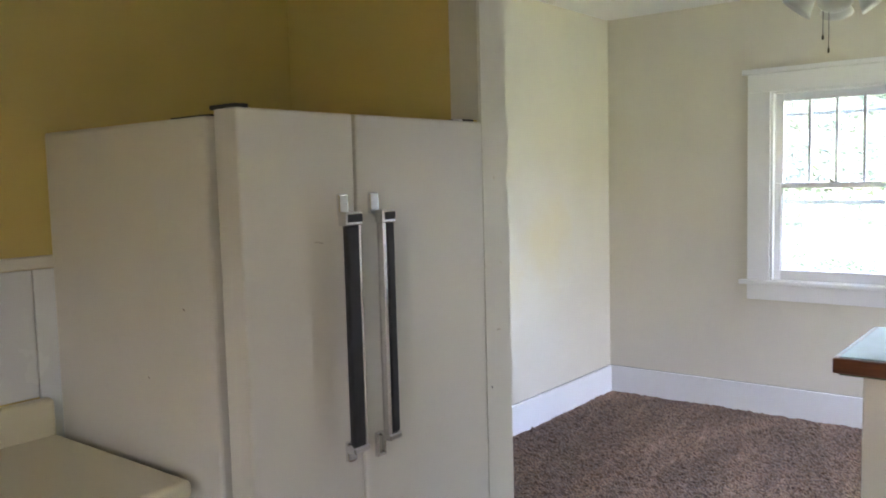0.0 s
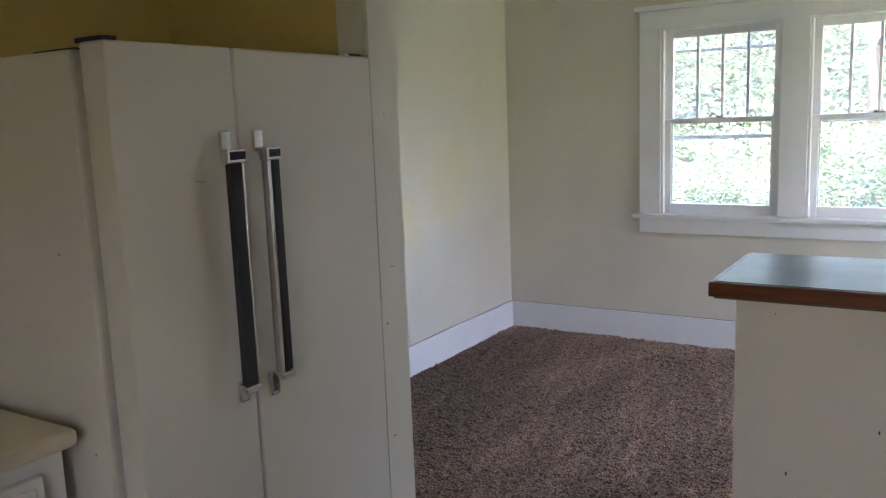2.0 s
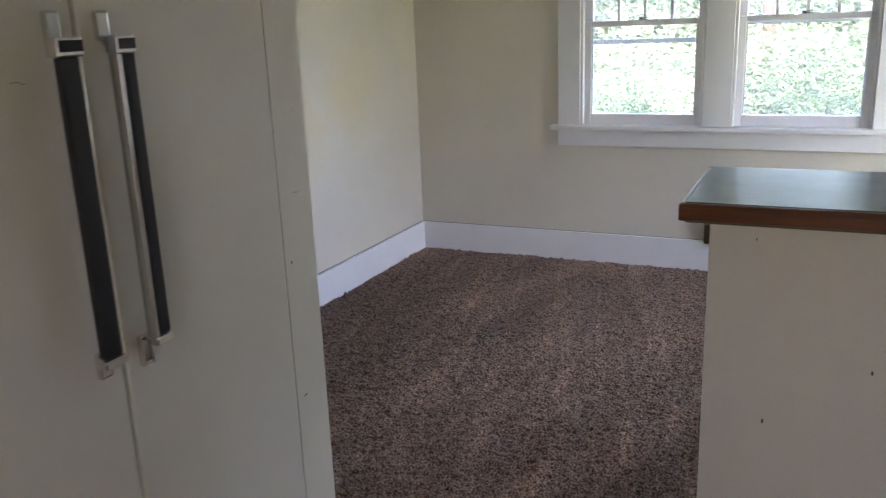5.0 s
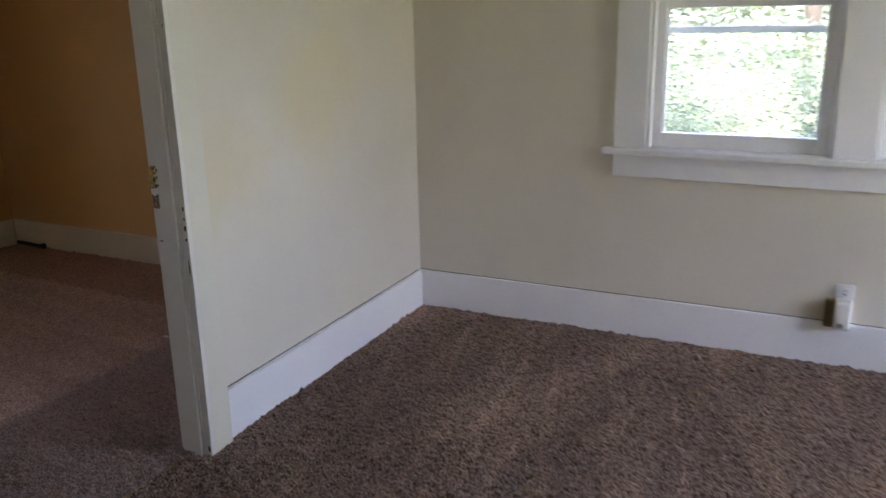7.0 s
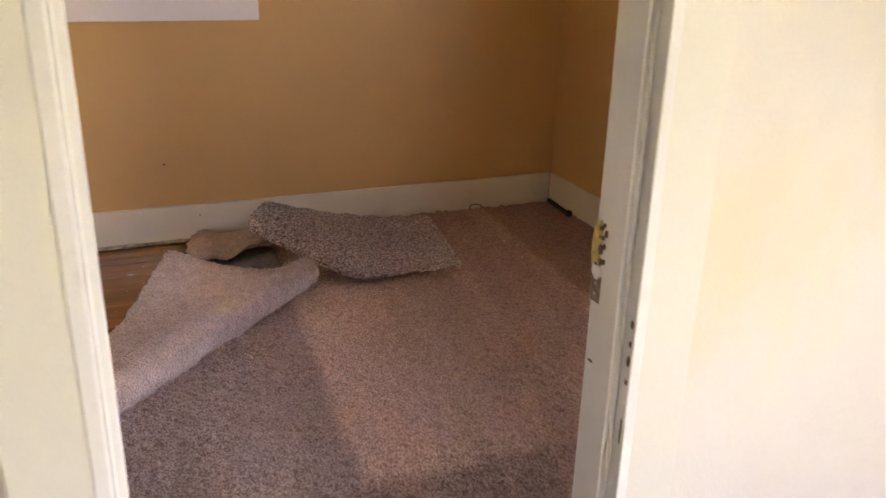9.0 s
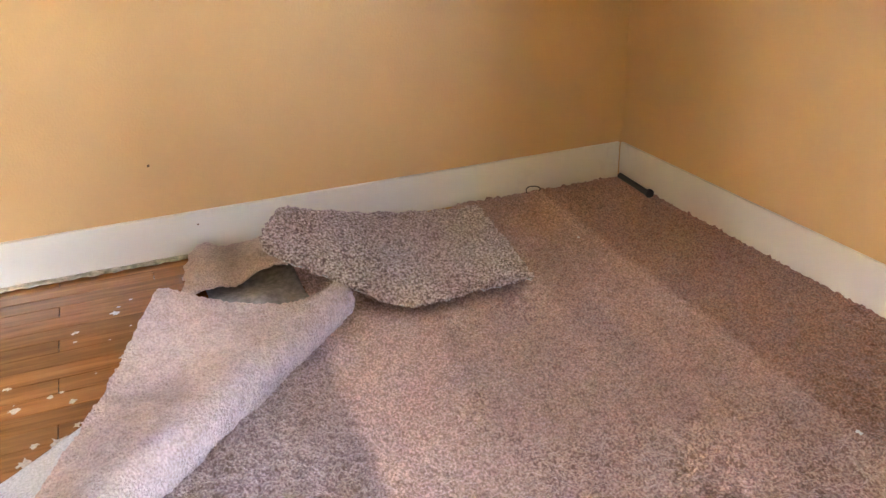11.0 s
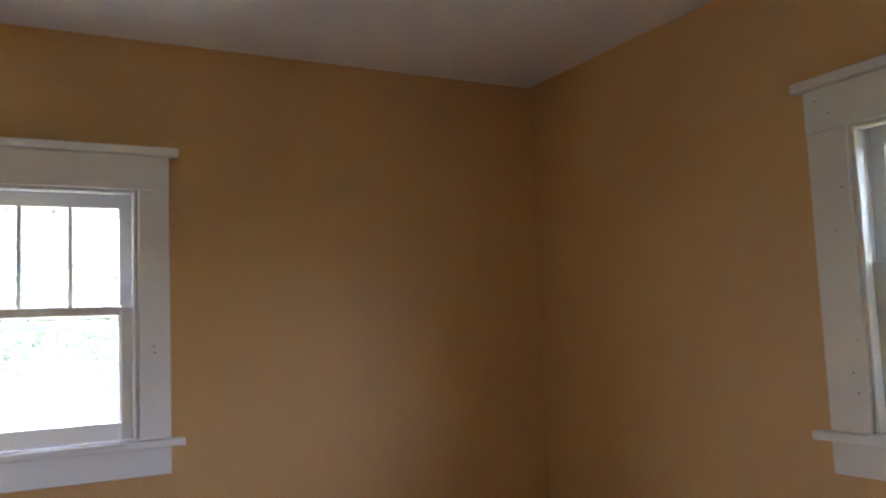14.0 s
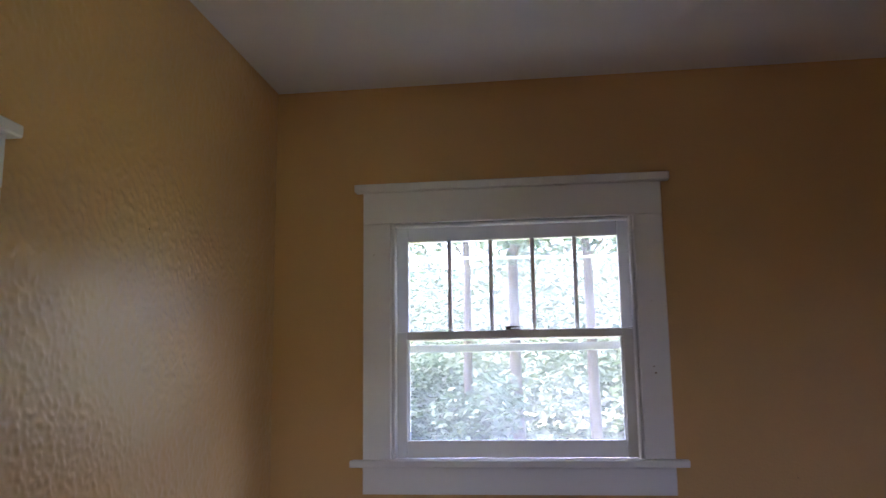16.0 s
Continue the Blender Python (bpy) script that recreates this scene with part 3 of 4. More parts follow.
for k, (x, z, w, h) in enumerate(((-0.076, 0.990, 0.010, 0.010), (-0.068, 0.996, 0.006, 0.008), (-0.062, 0.985, 0.005, 0.012), (-0.070, 0.975, 0.007, 0.009), (-0.074, 0.955, 0.009, 0.022), (-0.064, 0.962, 0.004, 0.010),
                                  (-0.071, 0.934, 0.008, 0.016), (-0.062, 0.937, 0.004, 0.009), (-0.078, 0.975, 0.004, 0.006), (-0.083, 0.928, 0.006, 0.006))):
    chip(x, DOOR_N + 0.001, z, w, h, MAT_CHIP, door_frame, "splinter", 0.0045, 70 + k)
plate = part("strike_plate", box(J0 - 0.002, -0.066, DOOR_N - 0.002, DOOR_N + 0.008, 0.862, 0.909, 0.001), MAT_BRASS, door_frame, "tarnished bent strike plate")
for z in (0.876, 0.895):
    part("screw_hole", box(-0.081, -0.077, DOOR_N - 0.0026, DOOR_N - 0.0019, z - 0.002, z + 0.002), MAT_TACK, plate)
for k, (z, w, h) in enumerate(((0.868, 0.007, 0.018), (0.835, 0.006, 0.012), (0.806, 0.010, 0.022), (0.768, 0.009, 0.011), (1.42, 0.004, 0.01), (0.68, 0.004, 0.05), (0.03, 0.012, 0.03))):
    chip(0.029, DOOR_N + 0.0015, z, w, h, MAT_CHIP, door_frame, "paint_chip", 0.003, 10 + k)
chip(-0.075, DOOR_N + 0.0015, 0.755, 0.02, 0.005, MAT_CHIP, door_frame, "paint_chip", 0.003, 31)

# kitchen opening: end board and kitchen-side casing
opening = thing("opening_trim", "cream painted casing at the end of the kitchen wall", "trim", kind="structure")
part("end_board", box(STUB_END, STUB_END + 0.016, STUB_K, STUB_D + 0.012, 0.0, CEIL, 0.002), MAT_TRIM_CREAM, opening)
part("casing", box(1.265, STUB_END + 0.012, STUB_K - 0.004, STUB_K - 0.0002, 1.71, CEIL, 0.001), MAT_TRIM_CREAM, opening)


for k, (y, z, w, h) in enumerate(((-3.36, 1.12, 0.022, 0.003), (-3.40, 0.96, 0.004, 0.006), (-3.345, 1.31, 0.003, 0.005), (-3.39, 0.62, 0.012, 0.003), (-3.37, 1.55, 0.004, 0.008))):
    part("scuff", box(STUB_END + 0.0161, STUB_END + 0.0165, y - w / 2, y + w / 2, z - h / 2, z + h / 2), MAT_GASKET if k % 2 else MAT_TACK, opening, "small scuff in the paint")


# ---- windows ----
def window(name, m, a, b, z0, z1, left, right, span, lights, meet, cap_at, label, horn=0.045, storm_rail=(), old=False):
    """A double-hung sash window with flat casing. Local x runs along the wall, y outwards from its face, z up.
    left, right: widths of the side casings; span: the ends of head casing, stool and apron, or None."""
    mat = MAT_TRIM_OLD if old else MAT_TRIM
    w = thing(name, label, "window", m, kind="structure")
    f = -0.02
    if left:
        part("casing", box(a - left, a - 0.004, f, -0.0005, z0, z1, 0.002), mat, w)
    if right:
        part("casing", box(b + 0.004, b + right, f, -0.0005, z0, z1, 0.002), mat, w)
    if span:
        e0, e1 = span
        part("head_casing", box(e0, e1, f - 0.003, -0.0005, z1 + 0.001, cap_at - 0.032, 0.002), mat, w)
        part("head_cap", box(e0 - 0.032, e1 + 0.032, f - 0.022, -0.0005, cap_at - 0.031, cap_at, 0.004), mat, w)
        part("stool", box(e0 - horn, e1 + horn, f - 0.03, 0.0, z0 - 0.028, z0 - 0.001, 0.006, 2), mat, w)
        part("apron", box(e0, e1, f, -0.0005, z0 - 0.125, z0 - 0.029, 0.002), mat, w)
    # jamb box and inner stops
    part("jamb", boxes([(a - 0.02, a, 0.0, 0.17, z0 - 0.03, z1 + 0.02), (b, b + 0.02, 0.0, 0.17, z0 - 0.03, z1 + 0.02), (a, b, 0.0, 0.17, z1, z1 + 0.02)]), mat, w)
    part("sill", box(a, b, 0.0, 0.20, z0 - 0.03, z0 - 0.002), mat, w)
    part("stop", boxes([(a, a + 0.013, -0.008, 0.028, z0, z1), (b - 0.013, b, -0.008, 0.028, z0, z1), (a + 0.013, b - 0.013, -0.008, 0.028, z1 - 0.013, z1)], 0.003), mat, w)
    part("parting_bead", boxes([(a, a + 0.006, 0.066, 0.072, meet, z1), (b - 0.006, b, 0.066, 0.072, meet, z1)]), mat, w)
    st = 0.05
    # lower sash, inside
    lo = part("lower_sash", boxes([(a + 0.003, a + st, 0.03, 0.064, z0 + 0.001, meet + 0.016), (b - st, b - 0.003, 0.03, 0.064, z0 + 0.001, meet + 0.016),
                                   (a + st, b - st, 0.03, 0.064, z0 + 0.001, z0 + 0.064), (a + st, b - st, 0.03, 0.064, meet - 0.016, meet + 0.016)], 0.003), mat, w)
    part("pane", box(a + st - 0.005, b - st + 0.005, 0.047, 0.050, z0 + 0.06, meet - 0.012), MAT_GLASS, lo, "clear window glass").visible_shadow = False
    part("glazing_bead", boxes([(a + st, a + st + 0.008, 0.05, 0.062, z0 + 0.064, meet - 0.016), (b - st - 0.008, b - st, 0.05, 0.062, z0 + 0.064, meet - 0.016)]), mat, lo)
    # upper sash, outside
    zt = z1 - 0.058
    up = part("upper_sash", boxes([(a + 0.003, a + st, 0.074, 0.108, meet - 0.018, z1), (b - st, b - 0.003, 0.074, 0.108, meet - 0.018, z1),
                                   (a + st, b - st, 0.074, 0.108, zt, z1), (a + st, b - st, 0.074, 0.108, meet - 0.018, meet + 0.016)], 0.003), mat, w)
    g0, g1 = a + st, b - st
    for k in range(1, lights):
        x = g0 + (g1 - g0) * k / lights
        part("muntin", box(x - 0.008, x + 0.008, 0.076, 0.104, meet + 0.016, zt, 0.003), mat, up)
    for k in range(lights):
        x0, x1 = g0 + (g1 - g0) * k / lights, g0 + (g1 - g0) * (k + 1) / lights
        part("pane", box(x0 + 0.006, x1 - 0.006, 0.089, 0.092, meet + 0.012, zt + 0.004), MAT_GLASS, up, "clear window glass").visible_shadow = False
    cx = (a + b) / 2
    lock = part("sash_lock", boxes([(cx - 0.03, cx + 0.03, 0.036, 0.058, meet + 0.016, meet + 0.021), (cx - 0.028, cx - 0.006, 0.04, 0.054, meet + 0.021, meet + 0.032), (cx - 0.01, cx + 0.028, 0.044, 0.050, meet + 0.026, meet + 0.032)], 0.002), MAT_BRONZE, lo, "dark metal sash lock")
    # storm window outside
    if storm_rail is not None:
        s0, s1 = 0.113, 0.150
        specs = [(a, a + 0.032, s0, s1, z0, z1), (b - 0.032, b, s0, s1, z0, z1), (a + 0.032, b - 0.032, s0, s1, z0, z0 + 0.03), (a + 0.032, b - 0.032, s0, s1, z1 - 0.03, z1)]
        for zr, th in storm_rail:
            specs.append((a + 0.032, b - 0.032, s0 + 0.02, s1, zr - th / 2, zr + th / 2))
        part("storm_frame", boxes(specs, 0.002), MAT_ALU, w, "dull aluminium storm window frame")
    return w


PN = pose(0, N_FACE, 0)
PW = pose(BED_W, 0, 0, 0, 0, 90)
window("window_1", PN, *W1, 0.14, W2[0] - W1[1] - 0.004, (W1[0] - 0.14, W2[1] + 0.14), 4, 1.452, 2.174, "white double-hung sash window with four narrow upper lights", storm_rail=[(1.345, 0.028), (1.89, 0.02)])
window("window_2", PN, *W2, 0, 0.14, None, 4, 1.452, 2.174, "white double-hung sash window with four narrow upper lights", storm_rail=[(1.43, 0.02)])
window("window_3", PW, *WW, 0.11, 0.11, (WW[0] - 0.11, WW[1] + 0.11), 5, 1.62, 2.207, "white double-hung sash window with five narrow upper lights", storm_rail=[(1.575, 0.03)])
window("window_4", PN, *WN, 0.135, 0.135, (WN[0] - 0.135, WN[1] + 0.135), 5, 1.635, 2.215, "old white sash window with grimy stained paint", storm_rail=[(1.60, 0.03)], old=True)
# two made-up windows out of view, letting in extra daylight
window("unseen_window_5", pose(0, KIT_S, 0, 0, 0, 180), -WK[1], -WK[0], WK[2], WK[3], 0.12, 0.12, (-WK[1] - 0.12, -WK[0] + 0.12), 5, 1.6, 2.2, "unseen white double-hung kitchen window added for daylight")
window("unseen_window_6", pose(DIN_E, 0, 0, 0, 0, -90), -WE[1], -WE[0], WE[2], WE[3], 0.12, 0.12, (-WE[1] - 0.12, -WE[0] + 0.12), 4, 1.452, 2.174, "unseen white double-hung sash window added for daylight")


def nail_holes(name, places, parent, axis):
    """Small dark holes and specks, each a shallow disc on a trim board or wall."""
    bm = bmesh.new()
    for x, y, z, r in places:
        d = lathe([(r, -0.0006), (r * 0.9, 0.0006)], 8, axis)
        moved(d, x, y, z)
        me = bpy.data.meshes.new("hole")
        d.to_mesh(me)
        d.free()
        bm.from_mesh(me)
        bpy.data.meshes.remove(me)
    return part(name, bm, MAT_CHIP, parent)


W3, W4 = [bpy.data.objects[n] for n in ("window_3", "window_4")]
nail_holes("nail_holes", [(-1.472, -0.0205, 1.876, 0.003), (-1.464, -0.0205, 1.429, 0.0022), (-1.486, -0.0205, 1.336, 0.003), (-1.473, -0.0205, 1.278, 0.003), (-1.534, -0.0235, 2.147, 0.0025), (-1.494, -0.0235, 2.101, 0.0025), (-1.50, -0.0205, 1.75, 0.002)], W4, "y")
nail_holes("nail_holes", [(-1.667, -0.0205, 1.727, 0.002), (-1.665, -0.0205, 1.467, 0.003), (-1.671, -0.0205, 1.49, 0.0025), (-2.70, -0.0205, 1.93, 0.002), (-2.69, -0.0205, 1.5, 0.002)], W3, "y")
specks = thing("wall_specks", "small dark specks on the ochre bedroom walls", "specks", kind="stuff")
nail_holes("specks", [(BED_W + 0.0002, -2.093, 0.378, 0.006), (BED_W + 0.0002, -1.2, 1.1, 0.002), (BED_W + 0.0002, -0.6, 0.9, 0.002), (BED_W + 0.0202, -1.95, 0.12, 0.004)], specks, "x")
nail_holes("specks", [(-1.582, N_FACE - 0.0002, 2.17, 0.004), (-2.3, N_FACE - 0.0002, 1.5, 0.002), (-2.02, BED_S + 0.0002, 1.86, 0.004)], specks, "y")

# door frame on the bedroom's south wall, closed with a plain slab
closet = thing("door_2", "white painted closet door with a capped head casing", "door", kind="structure")
part("casing", box(-1.39, -1.29, BED_S + 0.0005, BED_S + 0.02, 0.0, 1.82, 0.003), MAT_TRIM, closet)
part("casing", box(-0.55, -0.45, BED_S + 0.0005, BED_S + 0.02, 0.0, 1.82, 0.003), MAT_TRIM, closet)
part("head_casing", box(-1.39, -0.45, BED_S + 0.0005, BED_S + 0.022, 1.821, 1.93, 0.003), MAT_TRIM, closet)
part("head_cap", box(-1.418, -0.40, BED_S + 0.0005, BED_S + 0.04, 1.928, 1.955, 0.004), MAT_TRIM, closet)
part("door_slab", box(-1.285, -0.555, BED_S + 0.0008, BED_S + 0.012, 0.01, 1.815, 0.002), MAT_TRIM, closet)


# ---- kitchen ----
def refrigerator():
    f = thing("refrigerator", "almond white side-by-side refrigerator with long black and chrome handles", "refrigerator")
    y0, ym, y1 = -4.256, -3.934, STUB_K - 0.016
    front, back = 1.378, 1.303
    part("cabinet", box(0.606, back - 0.028, y0, y1, 0.0, 1.692, 0.008, 2), MAT_FRIDGE, f, "almond enamel cabinet")
    for x, z, w in ((1.17, 1.288, 0.004), (1.022, 1.121, 0.003), (1.221, 0.863, 0.004)):
        part("speck", box(x - w / 2, x + w / 2, y0 - 0.0004, y0 - 0.0001, z - w * 0.6, z + w * 0.6), MAT_CHIP, f, "small dark speck on the enamel")
    part("gasket", box(back - 0.028, back + 0.002, y0 + 0.045, y1 - 0.016, 0.09, 1.688), MAT_GASKET, f, "grey door gasket")
    for k in range(4):
        part("grille_slat", box(back - 0.02, back + 0.01, y0 + 0.02, y1 - 0.02, 0.012 + 0.018 * k, 0.022 + 0.018 * k), MAT_BLACK, f)
    part("hinge_cover", boxes([(1.14, 1.272, y0 + 0.012, y0 + 0.03, 1.6925, 1.696), (1.277, 1.36, y0 + 0.012, y0 + 0.045, 1.7025, 1.712)], 0.001), MAT_DARK_GAP, f, "dark hinge plate")
    part("hinge_cover", box(1.26, 1.366, y1 - 0.075, y1 - 0.018, 1.7025, 1.709, 0.002), MAT_DARK_GAP, f, "dark hinge plate")
    for a, b, name in ((y0, ym - 0.004, "freezer_door"), (ym + 0.004, y1, "door")):
        d = part(name, box(back + 0.002, front, a, b, 0.095, 1.702, 0.005, 2), MAT_FRIDGE, f, "almond enamel door")
        if name == "freezer_door":
            handle(d, -3.985, -1, front)
            part("scratch", boxes([(front + 0.0001, front + 0.0006, -4.066, -4.05, 1.4225, 1.4235), (front + 0.0001, front + 0.0006, -4.05, -4.04, 1.4195, 1.4205)]), MAT_CHIP, d, "fine dark scratch")
        else:
            handle(d, -3.886, 1, front)
            part("catch", box(front - 0.03, front - 0.01, b - 0.09, b - 0.07, 1.702, 1.708, 0.002), MAT_PLASTIC_W, d)
    return f


def handle(door, y, side, front):
    """A long pull: black grip with a chrome rail beside it, held by chrome brackets above and below."""
    zt, zb = 1.484, 0.955
    g0, g1 = (y - 0.032, y + 0.006) if side < 0 else (y - 0.004, y + 0.022)
    r0, r1 = (g1 + 0.0005, g1 + 0.0075) if side < 0 else (g0 - 0.0105, g0 - 0.0005)
    part("grip", box(front + 0.036, front + 0.052, g0, g1, zb + 0.012, zt - 0.026, 0.005, 2), MAT_BLACK, door, "black handle grip")
    part("rail", box(front + 0.028, front + 0.05, r0, r1, zb + 0.008, zt - 0.02, 0.002), MAT_CHROME, door, "chrome handle rail")
    c0, c1 = min(g0, r0) - 0.003, max(g1, r1) + 0.002
    cap = part("end_cap", box(front + 0.026, front + 0.055, c0, c1, zt - 0.028, zt + 0.002, 0.003), MAT_CHROME, door, "chrome handle end")
    part("nameplate", boxes([(front + 0.0552, front + 0.0558, c0 + 0.003, c1 - 0.003, zt - 0.020, zt - 0.003), (front + 0.0559, front + 0.0562, c0 + 0.012, c1 - 0.012, zt - 0.012, zt - 0.010)]), MAT_BLACK, cap, "small black nameplate")
    part("end_cap", box(front + 0.026, front + 0.055, c0, c1, zb - 0.004, zb + 0.011, 0.003), MAT_CHROME, door, "chrome handle end")
    part("bracket", box(front + 0.0003, front + 0.013, y - 0.013, y + 0.015, zt - 0.008, zt + 0.042, 0.004, 2), MAT_CHROME, door, "chrome handle bracket")
    if side < 0:
        part("bracket", box(front + 0.0003, front + 0.013, y - 0.013, y + 0.015, zb - 0.036, zb + 0.012, 0.004, 2), MAT_CHROME, door, "chrome handle bracket")
    else:
        part("bracket", boxes([(front + 0.0003, front + 0.013, y - 0.016, y - 0.009, zb - 0.05, zb + 0.008), (front + 0.0003, front + 0.013, y + 0.008, y + 0.014, zb - 0.05, zb + 0.008),
                               (front + 0.0003, front + 0.013, y - 0.009, y + 0.008, zb - 0.05, zb - 0.042), (front + 0.0003, front + 0.013, y - 0.009, y + 0.008, zb - 0.002, zb + 0.008)], 0.002), MAT_CHROME, door, "open chrome handle bracket")
    for z in (zt - 0.01, zb + 0.004):
        part("arm", box(front + 0.01, front + 0.03, y - 0.008, y + 0.008, z - 0.005, z + 0.005, 0.002), MAT_CHROME, door, "chrome handle arm")


refrigerator()


def base_cabinet(y0, y1):
    c = thing("base_cabinet", "white painted base cabinet with a drawer over a door", "cabinet")
    part("body", box(KIT_W + 0.004, 1.165, y0, y1, 0.10, 0.892, 0.002), MAT_CABINET, c)
    part("plinth", box(KIT_W + 0.004, 1.07, y0, y1, 0.0, 0.10), MAT_CABINET, c)
    dr = part("drawer", boxes([(1.1655, 1.182, y0 + 0.03, y1 - 0.055, 0.72, 0.85), (1.182, 1.185, y0 + 0.05, y1 - 0.075, 0.74, 0.83)], 0.003), MAT_CABINET, c)
    part("knob", moved(lathe([(0.004, 0), (0.004, 0.012), (0.014, 0.016), (0.014, 0.022), (0.006, 0.026)], 12, "x"), 1.185, (y0 + y1) / 2, 0.785), MAT_CHROME, dr, "chrome knob")
    d = part("door", boxes([(1.1655, 1.182, y0 + 0.03, y1 - 0.055, 0.14, 0.69), (1.182, 1.185, y0 + 0.05, y1 - 0.075, 0.16, 0.67)], 0.003), MAT_CABINET, c)
    part("knob", moved(lathe([(0.004, 0), (0.004, 0.012), (0.014, 0.016), (0.014, 0.022), (0.006, 0.026)], 12, "x"), 1.185, y0 + 0.1, 0.6), MAT_CHROME, d, "chrome knob")
    return c


for k in range(3):
    tagged(base_cabinet(-4.296 - 0.6 * (k + 1) + 0.002, -4.296 - 0.6 * k), group="kitchen base cabinets")
worktop = thing("worktop", "cream laminate worktop with a rounded edge and upstand", "worktop")
part("top", box(KIT_W + 0.034, 1.215, -6.1, -4.284, 0.894, 0.934, 0.015, 4), MAT_COUNTER, worktop)
part("upstand", box(KIT_W + 0.002, KIT_W + 0.04, -6.1, -4.286, 0.894, 1.026, 0.014, 4), MAT_COUNTER, worktop)
splash = thing("wall_panelling", "white tile-board panels above the kitchen worktop", "panel", kind="structure")
for k in range(6):
    part("panel", box(KIT_W + 0.001, KIT_W + 0.009, -4.31 - 0.30 * (k + 1) + 0.002, -4.31 - 0.30 * k, 1.028, 1.352, 0.002), MAT_TILE, splash)
part("panel", box(KIT_W + 0.001, KIT_W + 0.009, -4.308, -4.1, 0.90, 1.352, 0.002), MAT_TILE, splash)
part("cap_strip", box(KIT_W + 0.001, KIT_W + 0.014, -6.1, -4.1, 1.354, 1.385, 0.003), MAT_TRIM_CREAM, splash)

bar = thing("breakfast_bar", "white half-height bar with a dark green top and oak edge", "breakfast bar")
part("half_wall", box(2.263, DIN_E, -3.12, -2.72, 0.0, 1.0495, 0.003), MAT_WHITE_WALL, bar, "white painted half-height wall")
part("top", box(2.212, DIN_E, -3.135, -2.677, 1.0500, 1.096, 0.002), MAT_BARTOP, bar, "dark green laminate top")
part("edging", boxes([(2.200, DIN_E, -3.147, -3.1352, 1.056, 1.0945), (2.200, DIN_E, -2.6768, -2.665, 1.056, 1.0945), (2.200, 2.2118, -3.1352, -2.6768, 1.056, 1.0945)], 0.003), MAT_BAR_EDGE, bar, "stained oak edging")

for k, (x, z, h) in enumerate(((2.395, 0.604, 0.014), (2.601, 0.75, 0.012), (2.36, 1.02, 0.006))):
    ob = chip(x, -3.1195, z, h * 0.45, h, MAT_CHIP, bar, "paint_chip", 0.002, 50 + k)


# ---- dining room ----
def outlet_with_freshener():
    o = thing("wall_outlet", "white duplex wall outlet with a cover plate", "outlet")
    part("cover_plate", box(1.894, 1.964, 0.013, N_FACE - 0.0005, 0.237, 0.352, 0.003, 2), MAT_PLASTIC_W, o)
    rec = part("receptacle", box(1.914, 1.944, 0.010, 0.0128, 0.302, 0.338, 0.001), MAT_PLASTIC_W, o)
    part("slots", boxes([(1.922, 1.924, 0.0095, 0.0101, 0.322, 0.332), (1.934, 1.936, 0.0095, 0.0101, 0.322, 0.332), (1.926, 1.932, 0.0095, 0.0101, 0.308, 0.315)]), MAT_BLACK, rec, "dark socket slots")
    p = thing("plug_in_air_freshener", "white plug-in device with a brown back in the outlet", "air freshener")
    part("shell", box(1.900, 1.962, -0.045, 0.0125, 0.172, 0.296, 0.012, 3), MAT_PLASTIC_W, p)
    part("side_shell", box(1.862, 1.8995, -0.02, 0.0125, 0.175, 0.292, 0.004), MAT_AMBER, p, "brown side shell")
    part("vents", boxes([(1.914 + 0.011 * i, 1.922 + 0.011 * i, -0.0465, -0.0448, 0.188 + 0.009 * j, 0.193 + 0.009 * j) for i in range(2) for j in range(2)]), MAT_BLACK, p)


outlet_with_freshener()


